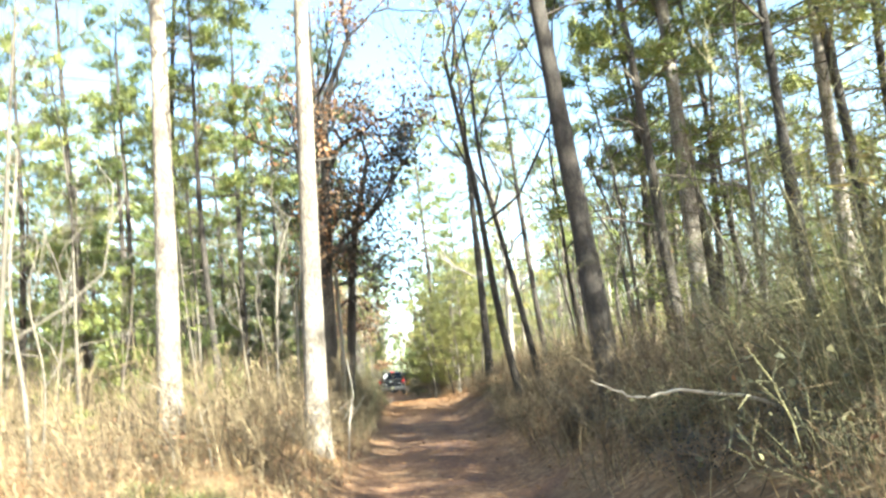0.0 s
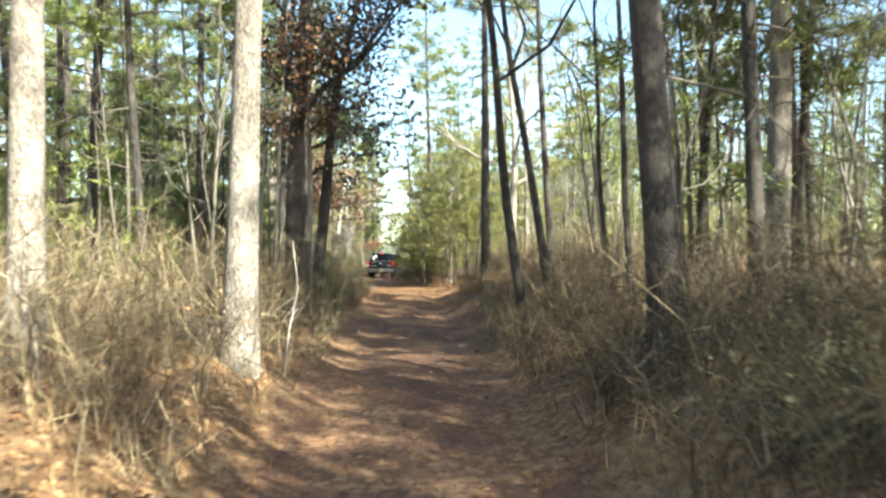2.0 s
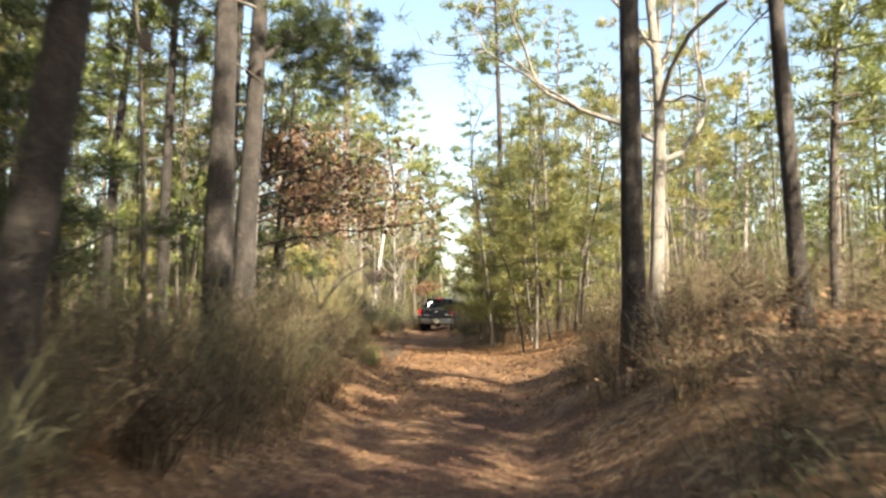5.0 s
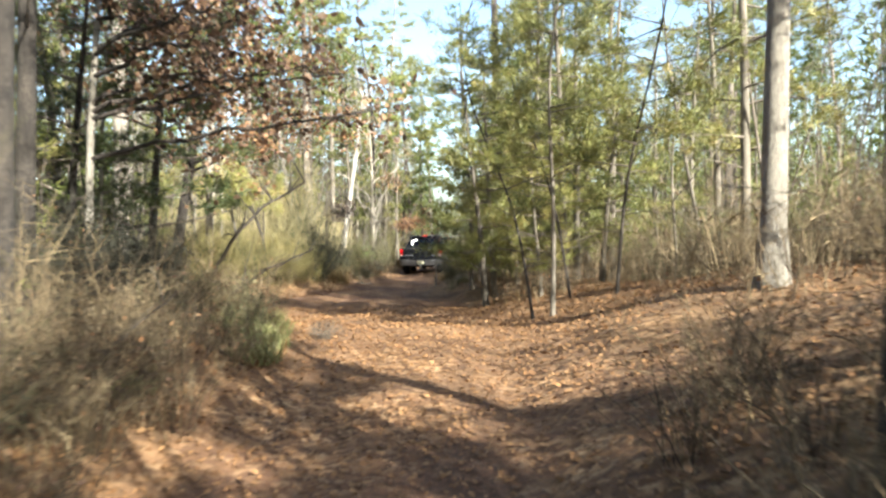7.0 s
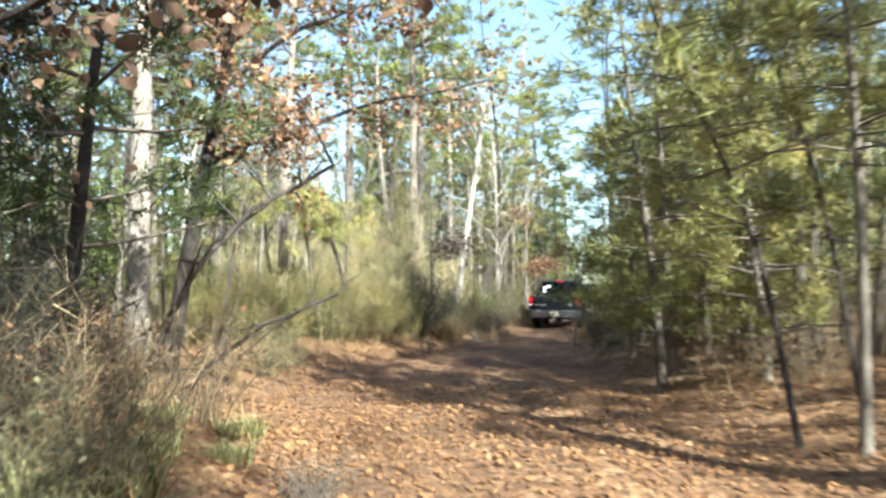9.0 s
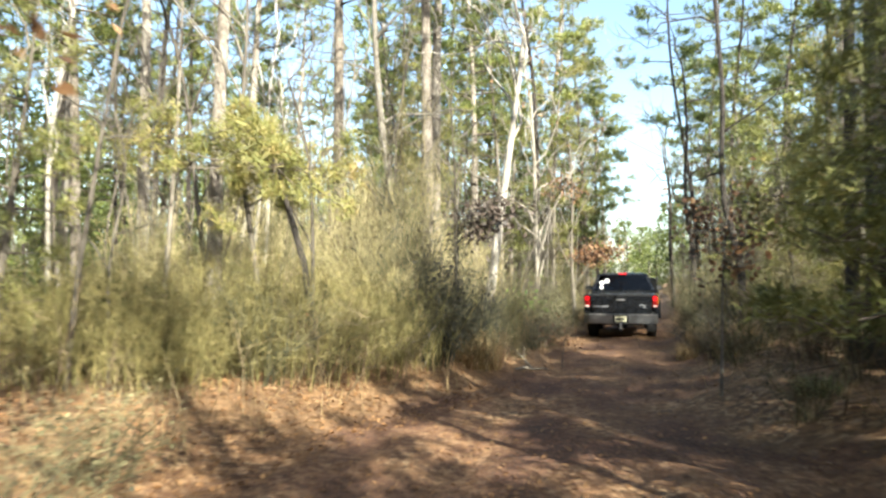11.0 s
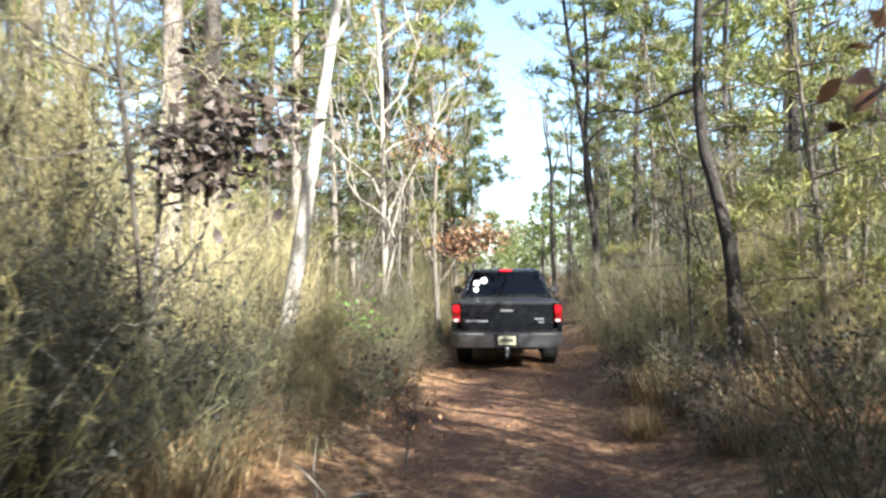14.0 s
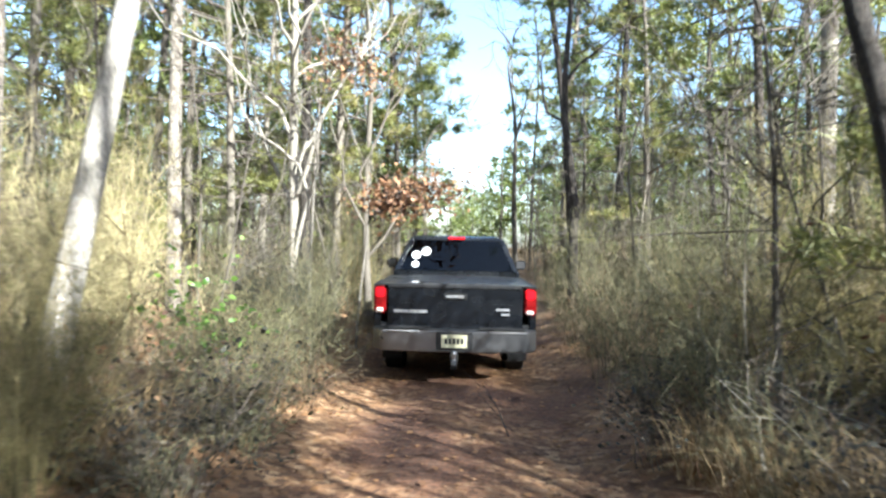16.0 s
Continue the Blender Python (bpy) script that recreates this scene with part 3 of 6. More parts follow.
stand(hardwood(11, 0.13, (1.3, 1.75), 0.6, 5, 3, 0.45, BARK_PALE, label="white leaning hardwood trunk in full sun", sides=12, sway=0.04, reach=0.25), -4.68, 53.55)
def crooked_tree(x, y, line, r, label, limbs=6, bark=None):
    """A bent trunk through the given knees, with a thin twiggy top."""
    root = new("bare_tree")
    g, b, tips = Geo(), Geo(), []
    k = np.linspace(0, len(line) - 1, 4 * len(line))
    p = np.stack([np.interp(k, np.arange(len(line)), np.array(line)[:, c]) for c in range(3)], -1)
    p[1:-1] = (p[:-2] + 2 * p[1:-1] + p[2:]) / 4
    g.tube(p, r * np.linspace(1.1, 0.4, len(p)), 10, 0.12)
    part("trunk", g, bark or BARK_DARK, root)
    for i in range(limbs):
        q = p[int(len(p) * (0.5 + 0.5 * i / limbs))]
        az = 2.4 * i + rng.normal(0, 0.4)
        grow(b, tips, q, unit(np.array([math.cos(az), math.sin(az), rng.uniform(0.3, 0.9)])), rng.uniform(0.8, 1.5), r * 0.32, 2, 0.5, 4, 0.2)
    grow(b, tips, p[-1], np.array([0, 0, 1.0]), 1.6, r * 0.38, 3, 0.45, 4)
    part("crown", b, bark or BARK_DARK, root)
    tagged(root, label, "tree")
    return stand(root, x, y)


crooked_tree(1.05, 52.3, [(0, 0, -0.15), (0, 0, 0.9), (-0.05, 0, 1.6), (-0.18, 0, 2.2), (-0.33, 0.05, 2.8), (-0.37, 0.05, 3.6), (-0.3, 0.1, 5.0), (-0.45, 0.2, 7.6), (-0.4, 0.2, 9.5)], 0.085, "dark crooked tree in shade beside the trail")
crooked_tree(0.75, 62.8, [(0, 0, -0.15), (-0.05, 0, 1.2), (-0.02, 0, 2.2), (-0.12, 0, 3.0), (-0.26, 0, 3.8), (-0.27, 0, 5.0), (-0.15, 0.1, 6.4), (-0.25, 0.1, 8.4)], 0.10, "slim dark tree with a bent trunk")
crooked_tree(-5.95, 51.4, [(0, 0, -0.15), (0, 0, 0.9), (-0.08, 0, 1.8), (-0.2, 0, 2.6), (-0.4, 0.05, 3.6), (-0.6, 0.1, 4.8), (-0.75, 0.1, 6.5), (-0.8, 0.1, 8.5)], 0.125, "leaning grey-brown trunk among straw-coloured shrubs", 7, BARK_OAK)
stand(pine(15, 0.105, (-0.6, 0), 0.55, 0.45, 2.0, 28, 8, bark=BARK_DARK), 1.2, 66.0)
stand(pine(16, 0.14, (-0.2, 0), 0.2, 0.45, 2.0, 28, 8, bark=BARK_DARK), 4.2, 58.8)
stand(pine(15, 0.10, (0.1, 0), 0.2, 0.72, 1.8, 18, 8, bark=BARK_DARK), 1.9, 47.5)
stand(hardwood(11, 0.10, (0.3, 0.2), 0.12, 13, 3, 0.5, BARK_MID, OAK_LEAF, 160, label="pale many-stemmed oak with a few orange leaves", reach=0.24, sides=10), -4.35, 60.4)
stand(hardwood(10, 0.08, (-0.8, 0.2), 0.15, 10, 3, 0.5, BARK_GREY, label="grey many-stemmed bare hardwood", reach=0.22), -3.3, 62.6)
stand(hardwood(11, 0.12, (-0.9, 0.3), 0.45, 5, 2, 0.45, BARK_GREY, label="crooked grey tree beside the trail"), 0.55, 76.0)
stand(hardwood(8, 0.045, (0.3, 0.1), 0.5, 4, 2, 0.35, BARK_PALE, reach=0.2), -9.9, 45.5)
stand(hardwood(9, 0.05, (0.2, 0.3), 0.5, 4, 2, 0.35, BARK_PALE, reach=0.2), -8.2, 49.2)
stand(hardwood(8, 0.045, (-0.3, 0.2), 0.5, 4, 2, 0.35, BARK_PALE, reach=0.2), -8.65, 49.7)
stand(hardwood(7, 0.05, (0.5, 0.0), 0.5, 4, 2, 0.35, BARK_PALE, reach=0.2), -8.8, 48.9)


rng = np.random.default_rng(101)
# young pines, green to the ground, inside the bend; others unseen, added for shade
def young_pine(h, spread, seed_label, limbs=27):
    root = pine(h, 0.012 * h + 0.01, (rng.normal(0, 0.2), rng.normal(0, 0.2)), 0.08, 0.10, spread, limbs, 2, 17, 15, 0.20, 0.019, BARK_GREY, NEEDLES_DRY, 7, seed_label)
    root.name = "young_pine"
    return root


YOUNG = [young_pine(h, s, "young pine with yellowing needles down to the brush") for h, s in ((5.5, 1.35), (7.0, 1.6), (4.0, 1.1), (8.5, 1.7))]
stand(pine(6.5, 0.044, (0.25, 0.3), 0.28, 0.42, 1.1, 22, 8, 12, 18, 0.20, 0.015, BARK_GREY, NEEDLES_DRY, 8,
                          "slim grey-stemmed young pine at the bend"), 2.8, 34.4)
SLIM_PINE = tagged(stand(pine(5.4, 0.03, (-0.7, 0.3), 0.4, 0.3, 1.35, 24, 9, 13, 18, 0.20, 0.019, BARK_DARK, NEEDLES_DRY, 7,
                              "slim crooked dark-stemmed pine leaning at the bend"), 2.55, 35.1), group="slim pines")
for x, y, turn, s in ((3.3, 36.3, 1.1, 1.0), (4.0, 35.6, 2.5, 1.2)):
    tagged(place(SLIM_PINE, x, y, turn, s), group="slim pines")
    TAKEN.append((x, y))
young_spots = [(1.7, 39.4, 0), (2.5, 41.6, 0), (3.2, 43.9, 0), (4.3, 39.4, 0), (1.3, 42.5, 2), (2.0, 45.2, 0), (2.5, 48.7, 0), (3.3, 51.2, 0), (2.1, 52.3, 2), (4.6, 57.5, 0), (4.9, 41.9, 3), (4.4, 42.9, 1), (3.6, 46.4, 1),
               # pines with y under 6 are unseen, added only to shade the start
               (6.2, -1.6, 3), (5.8, -0.1, 3), (7.6, -0.6, 3), (6.9, 0.9, 3), (8.0, 0.8, 3), (6.6, 2.3, 1), (9.2, 2.9, 3), (9.5, 4.3, 3), (10.5, 0.6, 3), (11.0, 2.3, 3), (7.2, 1.5, 3), (6.8, 0.8, 3), (5.5, 2.5, 1), (8.0, 3.5, 1), (9.5, 1.5, 3), (7.5, 5.5, 1), (6.2, 42.5, 1), (7.6, 44.6, 3), (3.4, 41.9, 0),
               (1.9, 40.6, 0), (2.9, 38.6, 2), (3.9, 40.9, 1), (2.4, 43.2, 0), (1.5, 44.0, 2), (7.4, 41.0, 3),
               (5.0, 43.5, 3), (-6.2, 33.4, 1), (-7.8, 36.5, 3), (-5.2, 26.0, 0), (-9.5, 40.0, 1), (-10.5, 33.0, 3),
               (-8.5, 43.2, 0), (2.9, 40.4, 3), (3.5, 39.6, 3), (5.6, 56.0, 3), (-7.8, 58.5, 3), (-5.9, 64.0, 3), (-3.4, 68.5, 1),
               (2.6, 64.5, 3), (1.9, 69.0, 1), (-6.5, 70.0, 3), (-8.5, 20.0, 1), (-9.5, 12.0, 3), (11.0, 17.0, 3)]
for x, y, k in young_spots:
    TAKEN.append((x, y))
    tagged(place(YOUNG[k], x, y, rng.uniform(0, 6), rng.uniform(0.85, 1.1)), group="young pines")
for k, (x, y) in enumerate(((12.0, 30.5), (13.5, 36.0), (-12.5, 24.0), (-13.0, 44.5))):
    tagged(place(YOUNG[k], x, y, 1.0 + k, 1.0, copy=False), group="young pines")
    TAKEN.append((x, y))


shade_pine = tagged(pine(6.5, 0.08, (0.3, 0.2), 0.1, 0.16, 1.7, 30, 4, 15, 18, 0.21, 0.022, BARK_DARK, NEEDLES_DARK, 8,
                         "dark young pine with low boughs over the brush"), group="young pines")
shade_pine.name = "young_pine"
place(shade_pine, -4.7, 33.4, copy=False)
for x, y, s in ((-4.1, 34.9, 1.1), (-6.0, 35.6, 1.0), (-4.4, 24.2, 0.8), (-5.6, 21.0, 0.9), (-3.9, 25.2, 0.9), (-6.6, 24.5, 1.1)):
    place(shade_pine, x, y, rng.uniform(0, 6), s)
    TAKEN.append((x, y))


rng = np.random.default_rng(102)
# oak at the bend, its limbs with brown leaves over the trail
def leafy_limb(geo, leaf, pts, r, count, size, fuzz, out=0.45):
    pts = np.asarray(pts, float)
    t = np.linspace(0, 1, len(pts))
    s = np.linspace(0, 1, 9)
    p = np.stack([np.interp(s, t, pts[:, a]) for a in range(3)], -1)
    p[1:-1] += rng.normal(0, 0.05, (7, 3))
    geo.tube(p, np.linspace(r, r * 0.25, 9), 5)
    for i in range(16):
        q = p[rng.integers(3, 9)]
        e = q + rng.normal(0, 1, 3) * np.array([out, out, out * 0.6])
        geo.tube(np.array([q, (q + e) / 2 + rng.normal(0, 0.05, 3), e]), np.array([0.012, 0.008, 0.004]) * min(1.0, r / 0.02), 3)
        leaves(leaf, e + rng.normal(0, fuzz, (count // 16, 3)), size, droop=0.6)


def bend_oak():
    root = new("oak_tree")
    g, b, e = Geo(), Geo(), Geo()
    line = trunk_line(8.0, 0.3, (0.9, 0.6), 12)
    g.tube(line, np.linspace(0.13, 0.05, 12), 9, 0.08)
    part("trunk", g, BARK_DARK, root)
    base = np.array([-5.2, 38.2, 0.0])
    for z, end, r in ((3.0, (-1.0, 40.6, 4.6), 0.055), (3.4, (-3.0, 36.4, 4.6), 0.05), (4.2, (-2.1, 39.2, 5.6), 0.05), (4.8, (-4.3, 35.6, 5.8), 0.04),
                      (2.6, (-3.2, 38.4, 3.6), 0.04), (5.0, (-3.2, 37.6, 6.6), 0.04)):
        p0 = at_height(line, z)
        p1 = np.array(end) - base
        mid = (p0 + p1) / 2 + np.array([0, 0, 0.25])
        leafy_limb(b, e, [p0, mid, p1], r, 800, 0.10, 0.20)
    part("crown", b, BARK_DARK, root)
    part("foliage", e, OAK_LEAF, root, "curled brown leaves")
    tagged(root, "oak still hung with brown leaves over the trail bend", "tree")
    return stand(root, -5.2, 38.2)


bend_oak()


def roadside_oak(x, y, h, ends, label, leaf=OAK_LEAF, count=192, size=0.09, fuzz=0.12, r=0.025):
    """A thin oak sapling whose dead leaves hang in clusters."""
    root = new("oak_sapling")
    g, b, e = Geo(), Geo(), Geo()
    line = trunk_line(h, 0.08, (0.1, 0.1), 10)
    g.tube(line, np.linspace(r, r * 0.3, 10), 6, 0.05)
    part("stem", g, BARK_OAK, root)
    for end in ends:
        p1 = np.array(end) - np.array([x, y, 0])
        p0 = at_height(line, min(h * 0.92, max(0.4, p1[2] - 0.5)))
        leafy_limb(b, e, [p0, (p0 + p1) / 2 + np.array([0, 0, 0.08]), p1], r * 0.55, count, size, fuzz, 0.2 if h < 3.3 else 0.35)
    part("crown", b, BARK_DARK, root)
    part("foliage", e, leaf, root)
    tagged(root, label, "sapling")
    return stand(root, x, y)


roadside_oak(0.02, 45.95, 2.9, [(-0.35, 45.9, 2.3), (0.35, 46.0, 2.45), (0.1, 45.7, 1.75), (0.55, 46.3, 2.1)], "oak sapling with clusters of brown leaves beside the trail", OAK_LEAF, 96, 0.085, 0.1)
roadside_oak(-4.3, 49.1, 3.2, [(-3.6, 48.8, 2.65), (-3.1, 48.7, 2.5), (-3.4, 48.55, 2.35), (-3.25, 48.95, 2.75), (-3.3, 48.75, 2.55)],
             "sapling with a flat spray of dead leaves darkened for shade", SHADED_LEAF, 112, 0.10, 0.13, 0.03)
roadside_oak(-3.1, 59.4, 3.2, [(-2.2, 59.1, 2.5), (-1.8, 59.2, 2.55), (-2.5, 59.2, 2.4), (-1.5, 59.1, 2.45)], "sapling with orange-brown oak leaves", OAK_LEAF, 288, 0.085, 0.12)
roadside_oak(-4.0, 60.1, 5.4, [(-3.3, 59.9, 4.6), (-3.1, 60.0, 4.4)], "tall sapling with a tuft of orange leaves", OAK_LEAF, 192, 0.085, 0.14, 0.03)
roadside_oak(-2.6, 21.3, 6.0, [(-1.5, 21.0, 6.0), (-1.2, 21.5, 5.0), (-1.9, 20.6, 4.6)], "oak sapling with rusty leaves at the pine pair", OAK_LEAF, 400, 0.10, 0.2, 0.05)
roadside_oak(-4.6, 34.2, 5.2, [(-3.2, 33.6, 4.4), (-2.9, 34.3, 3.6), (-3.9, 33.2, 5.0)], "oak sapling with rusty leaves in brush", OAK_LEAF, 400, 0.10, 0.2, 0.04)
roadside_oak(-1.0, 19.3, 6.6, [(0.5, 19.2, 3.7), (0.9, 19.0, 4.3), (0.2, 18.8, 4.7), (0.7, 19.6, 5.2), (0.5, 19.0, 6.0)],
             "dark-leaved tree crowding the thick oak beside the trail", SHADED_LEAF, 288, 0.11, 0.3, 0.09)
roadside_oak(-1.6, 18.3, 6.6, [(-0.6, 18.4, 4.6), (0.1, 18.6, 5.6), (-0.2, 18.2, 6.2), (-1.2, 18.0, 5.8)], "rusty-leaved oak sapling beside the thick oak", OAK_LEAF, 208, 0.11, 0.25, 0.05)
roadside_oak(-3.7, 32.3, 6.0, [(0.35, 31.8, 2.65), (-0.1, 32.2, 3.2), (-0.6, 32.1, 3.3), (-1.3, 31.6, 3.8), (-1.9, 32.6, 3.4), (-0.7, 31.3, 4.1), (-2.2, 31.2, 4.6), (-2.6, 32.8, 4.2)],
             "crooked oak reaching low over the trail, curled brown leaves toned for shade", SHADED_OAK_LEAF, 224, 0.115, 0.22, 0.07)
roadside_oak(-2.4, 49.9, 1.0, [(-2.35, 49.8, 0.55), (-2.5, 50.0, 0.7)], "knee-high oak sprout with orange leaves", OAK_LEAF, 64, 0.055, 0.08, 0.009)


# dark pines with long crowns behind the close pair
deep = tagged(pine(13, 0.12, (0.3, 0.2), 0.2, 0.16, 2.2, 32, 4, 17, 17, 0.29, 0.034, BARK_DARK, NEEDLES, 8, "pine with dark bark and a long green crown"), group="dark pines")
place(deep, -6.4, 27.4, copy=False)
for x, y, s in ((-8.4, 30.2, 1.0), (-5.9, 23.2, 0.95), (-9.4, 25.4, 1.1), (-7.2, 20.4, 1.0), (-10.2, 33.6, 1.05), (-10.8, 21.2, 1.1)):
    place(deep, x, y, rng.uniform(0, 6), s)
    TAKEN.append((x, y))


# dark bough of the pine pair over the trail
def pine_bough():
    root = new("pine_bough")
    b, n = Geo(), Geo()
    p = np.array([(-2.75, 29.0, 5.8), (-2.3, 29.8, 6.7), (-1.6, 30.8, 6.95), (-0.9, 31.6, 6.65)])
    b.tube(p, np.array([0.07, 0.055, 0.035, 0.012]), 6)
    cen = []
    for i in range(72):
        q = p[rng.integers(1, 4)] + rng.normal(0, 0.1, 3)
        e = q + rng.normal(0, 0.62, 3) * np.array([1, 1, 0.6])
        b.tube(np.array([q, e]), np.array([0.014, 0.006]), 3)
        cen.append(e + rng.normal(0, 0.14, (5, 3)))
    cen = np.concatenate(cen)
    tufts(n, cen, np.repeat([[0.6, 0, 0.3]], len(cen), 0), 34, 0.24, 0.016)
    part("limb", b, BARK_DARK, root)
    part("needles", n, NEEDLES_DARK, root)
    tagged(root, "dark pine bough reaching out over the trail", "branch")


pine_bough()


def leaning_pine():
    """A small bent pine whose one flat bough hangs over the brush."""
    root = new("pine_tree")
    g, n = Geo(), Geo()
    p = np.array([(-5.05, 45.1, -0.05), (-5.2, 45.2, 0.9), (-5.45, 45.4, 1.9), (-5.8, 45.6, 2.7), (-6.05, 45.7, 3.3), (-6.7, 45.7, 3.6), (-7.7, 45.6, 3.8)])
    g.tube(p, np.array([0.06, 0.055, 0.05, 0.045, 0.035, 0.025, 0.012]), 8, 0.1)
    part("trunk", g, BARK_DARK, root)
    cen = []
    for i in range(58):
        q = p[rng.integers(4, 7)]
        e = q + rng.normal(0, 1, 3) * np.array([0.75, 0.6, 0.28])
        n.tube(np.array([q, (q + e) / 2 + rng.normal(0, 0.05, 3), e]), np.array([0.014, 0.010, 0.005]), 4)
        cen.append(e + rng.normal(0, 0.10, (6, 3)))
    cen = np.concatenate(cen)
    n.slot = 1
    tufts(n, cen, np.repeat([[-0.4, 0, 0.4]], len(cen), 0), 26, 0.20, 0.018)
    part("crown", n, [BRANCH, NEEDLES_DRY], root)
    tagged(root, "small bent pine with a flat yellow-green bough over brush", "tree")


rng = np.random.default_rng(103)
# bent and dead wood
def dead_branch(points, r, label, twigs=6, bark=None, sides=7, tip=0.45):
    g = Geo()
    pts = np.asarray(points, float)
    s = np.linspace(0, len(pts) - 1, 4 * len(pts))
    p = np.stack([np.interp(s, np.arange(len(pts)), pts[:, a]) for a in range(3)], -1)
    p[1:-1] += rng.normal(0, r * 0.25, (len(p) - 2, 3))
    g.tube(p, np.linspace(r, r * tip, len(p)), sides, 0.1)
    root = new("dead_branch", g.mesh("dead_branch", bark or DEAD_WOOD))
    for i in range(twigs):
        q = p[rng.integers(len(p) // 3, len(p))]
        e = q + rng.normal(0, 0.28, 3) + np.array([0, 0, 0.15])
        w = Geo()
        w.tube(np.array([q, (q + e) / 2 + rng.normal(0, 0.03, 3), e]), np.array([r * 0.4, r * 0.28, r * 0.15]), 4)
        part("twig", w, bark or DEAD_WOOD, root)
    return tagged(root, label, "branch")


dead_branch([(4.9, 4.6, 0.0), (4.4, 4.3, 0.7), (3.7, 3.8, 1.1), (2.96, 3.45, 1.243), (2.80, 3.45, 1.208), (2.67, 3.45, 1.222), (2.54, 3.45, 1.287), (2.42, 3.45, 1.35)],
            0.018, "pale bent dead branch arching out of the brush", 0, tip=0.2)
dead_branch([(-3.4, 34.9, -0.05), (-3.0, 34.8, 0.9), (-2.56, 34.7, 1.7), (-2.0, 34.9, 2.3), (-1.4, 35.2, 2.7)], 0.04, "bent dark sapling leaning over dry grass", 14, BARK_DARK)
dead_branch([(-3.2, 35.0, -0.05), (-2.6, 35.0, 0.8), (-2.0, 35.0, 1.2), (-1.3, 35.1, 1.5)], 0.03, "bent dark sapling leaning over dry grass", 10, BARK_DARK)
leaning_pine()
dead_branch([(-3.9, 48.3, 0.02), (-3.0, 48.8, 0.12), (-2.6, 49.4, 0.05)], 0.03, "grey fallen stick on the trail edge", 3, BARK_GREY)
dead_branch([(-1.0, 54.6, -0.02), (-1.1, 55.0, 0.2), (-1.25, 55.2, 0.4)], 0.008, "stiff dead stick poking out of the trail", 2, BARK_DARK)
dead_branch([(0.9, 50.2, 0.05), (1.1, 51.2, 0.7), (1.4, 52.1, 1.15)], 0.018, "bare broken stick in the brush", 3)
dead_branch([(0.4, 49.6, 0.05), (0.6, 49.4, 0.5), (1.0, 49.2, 0.75)], 0.012, "bare broken stick in the brush", 3)
dead_branch([(-0.15, 11.7, 0.0), (-0.1, 11.8, 0.7), (0.0, 11.9, 1.3), (-0.08, 12.0, 1.9)], 0.014, "thin pale sapling stem beside the pine", 5, BARK_PALE)
dead_branch([(-1.2, 27.2, 0.05), (-0.9, 27.6, 0.9), (-0.5, 27.9, 1.3)], 0.014, "bare grey stick in the brush", 4, BARK_GREY)


rng = np.random.default_rng(104)
# brush: bushes of thin stems
def sharp(geo, p, e, w):
    """Thin three-sided spikes from p to e."""
    n = len(p)
    s = unit(np.cross(e - p, rng.normal(0, 1, (n, 3)))) * w
    u = unit(np.cross(e - p, s)) * w
    geo.add(np.stack([p + s, p - 0.5 * s + 0.87 * u, p - 0.5 * s - 0.87 * u, e], 1).reshape(-1, 3),
            (np.arange(n)[:, None, None] * 4 + np.array([[0, 1, 3], [1, 2, 3], [2, 0, 3]])[None]).reshape(-1, 3))


def sliver(geo, p, e, w):
    """Hair-thin twig ends from p to e."""
    n = len(p)
    s = unit(np.cross(e - p, rng.normal(0, 1, (n, 3)))) * w
    geo.add(np.stack([p + s, p - s, e], 1).reshape(-1, 3), np.arange(3 * n).reshape(-1, 3))


def bush(h, stems, spread, material, side=9, leaf=None, leaf_n=0, sides=3, thick=0.006, leaf_size=0.05, fine=2, name="bush", base=0.28):
    g = Geo()
    tips, spikes = [], []
    for i in range(stems):
        az = rng.uniform(0, 6.28)
        b = np.array([math.cos(az), math.sin(az), 0]) * rng.uniform(0, base)
        hh = h * rng.uniform(0.35, 1.05)
        az += rng.normal(0, 0.7)
        out = np.array([math.cos(az), math.sin(az), 0]) * spread * rng.uniform(0.2, 1.2)
        t = np.linspace(0, 1, 5)[:, None]
        p = b + out * t ** 1.3 + np.array([0, 0, hh]) * t ** 0.85 + np.cumsum(rng.normal(0, 0.035 * h, (5, 3)), 0) * t
        p[0, 2] = -0.08
        g.tube(p, np.array([1, 0.85, 0.7, 0.5, 0.25]) * thick * rng.uniform(0.7, 1.3), sides)
        for k in range(side):
            u = rng.uniform(0.25, 1.0) * 4
            m = min(3, int(u))
            q = p[m] + (p[m + 1] - p[m]) * (u - m)
            e = q + rng.normal(0, 0.15, 3) * (0.5 + 0.4 * h) + np.array([0, 0, 0.05 * h])
            spikes.append((q, e))
            tips.append(e)
    root = new(name)
    tagged(part("stem_clump", g, material, root), kind="stuff")
    g = Geo()
    p, e = np.array([s[0] for s in spikes]), np.array([s[1] for s in spikes])
    sharp(g, p, e, thick * 0.5)
    q = np.repeat(p, fine, 0) + np.repeat(e - p, fine, 0) * rng.uniform(0.2, 0.9, (len(p) * fine, 1))
    sliver(g, q, q + rng.normal(0, 0.09, q.shape) * (0.5 + 0.4 * h) + np.repeat(e - p, fine, 0) * 0.35, thick * 0.42)
    tagged(part("twig_spray", g, material, root), kind="stuff")
    if leaf_n:
        e = Geo()
        tips = np.array(tips)
        leaves(e, tips[rng.integers(0, len(tips), leaf_n)] + rng.normal(0, 0.06, (leaf_n, 3)), leaf_size)
        part("foliage", e, leaf, root)
    return root


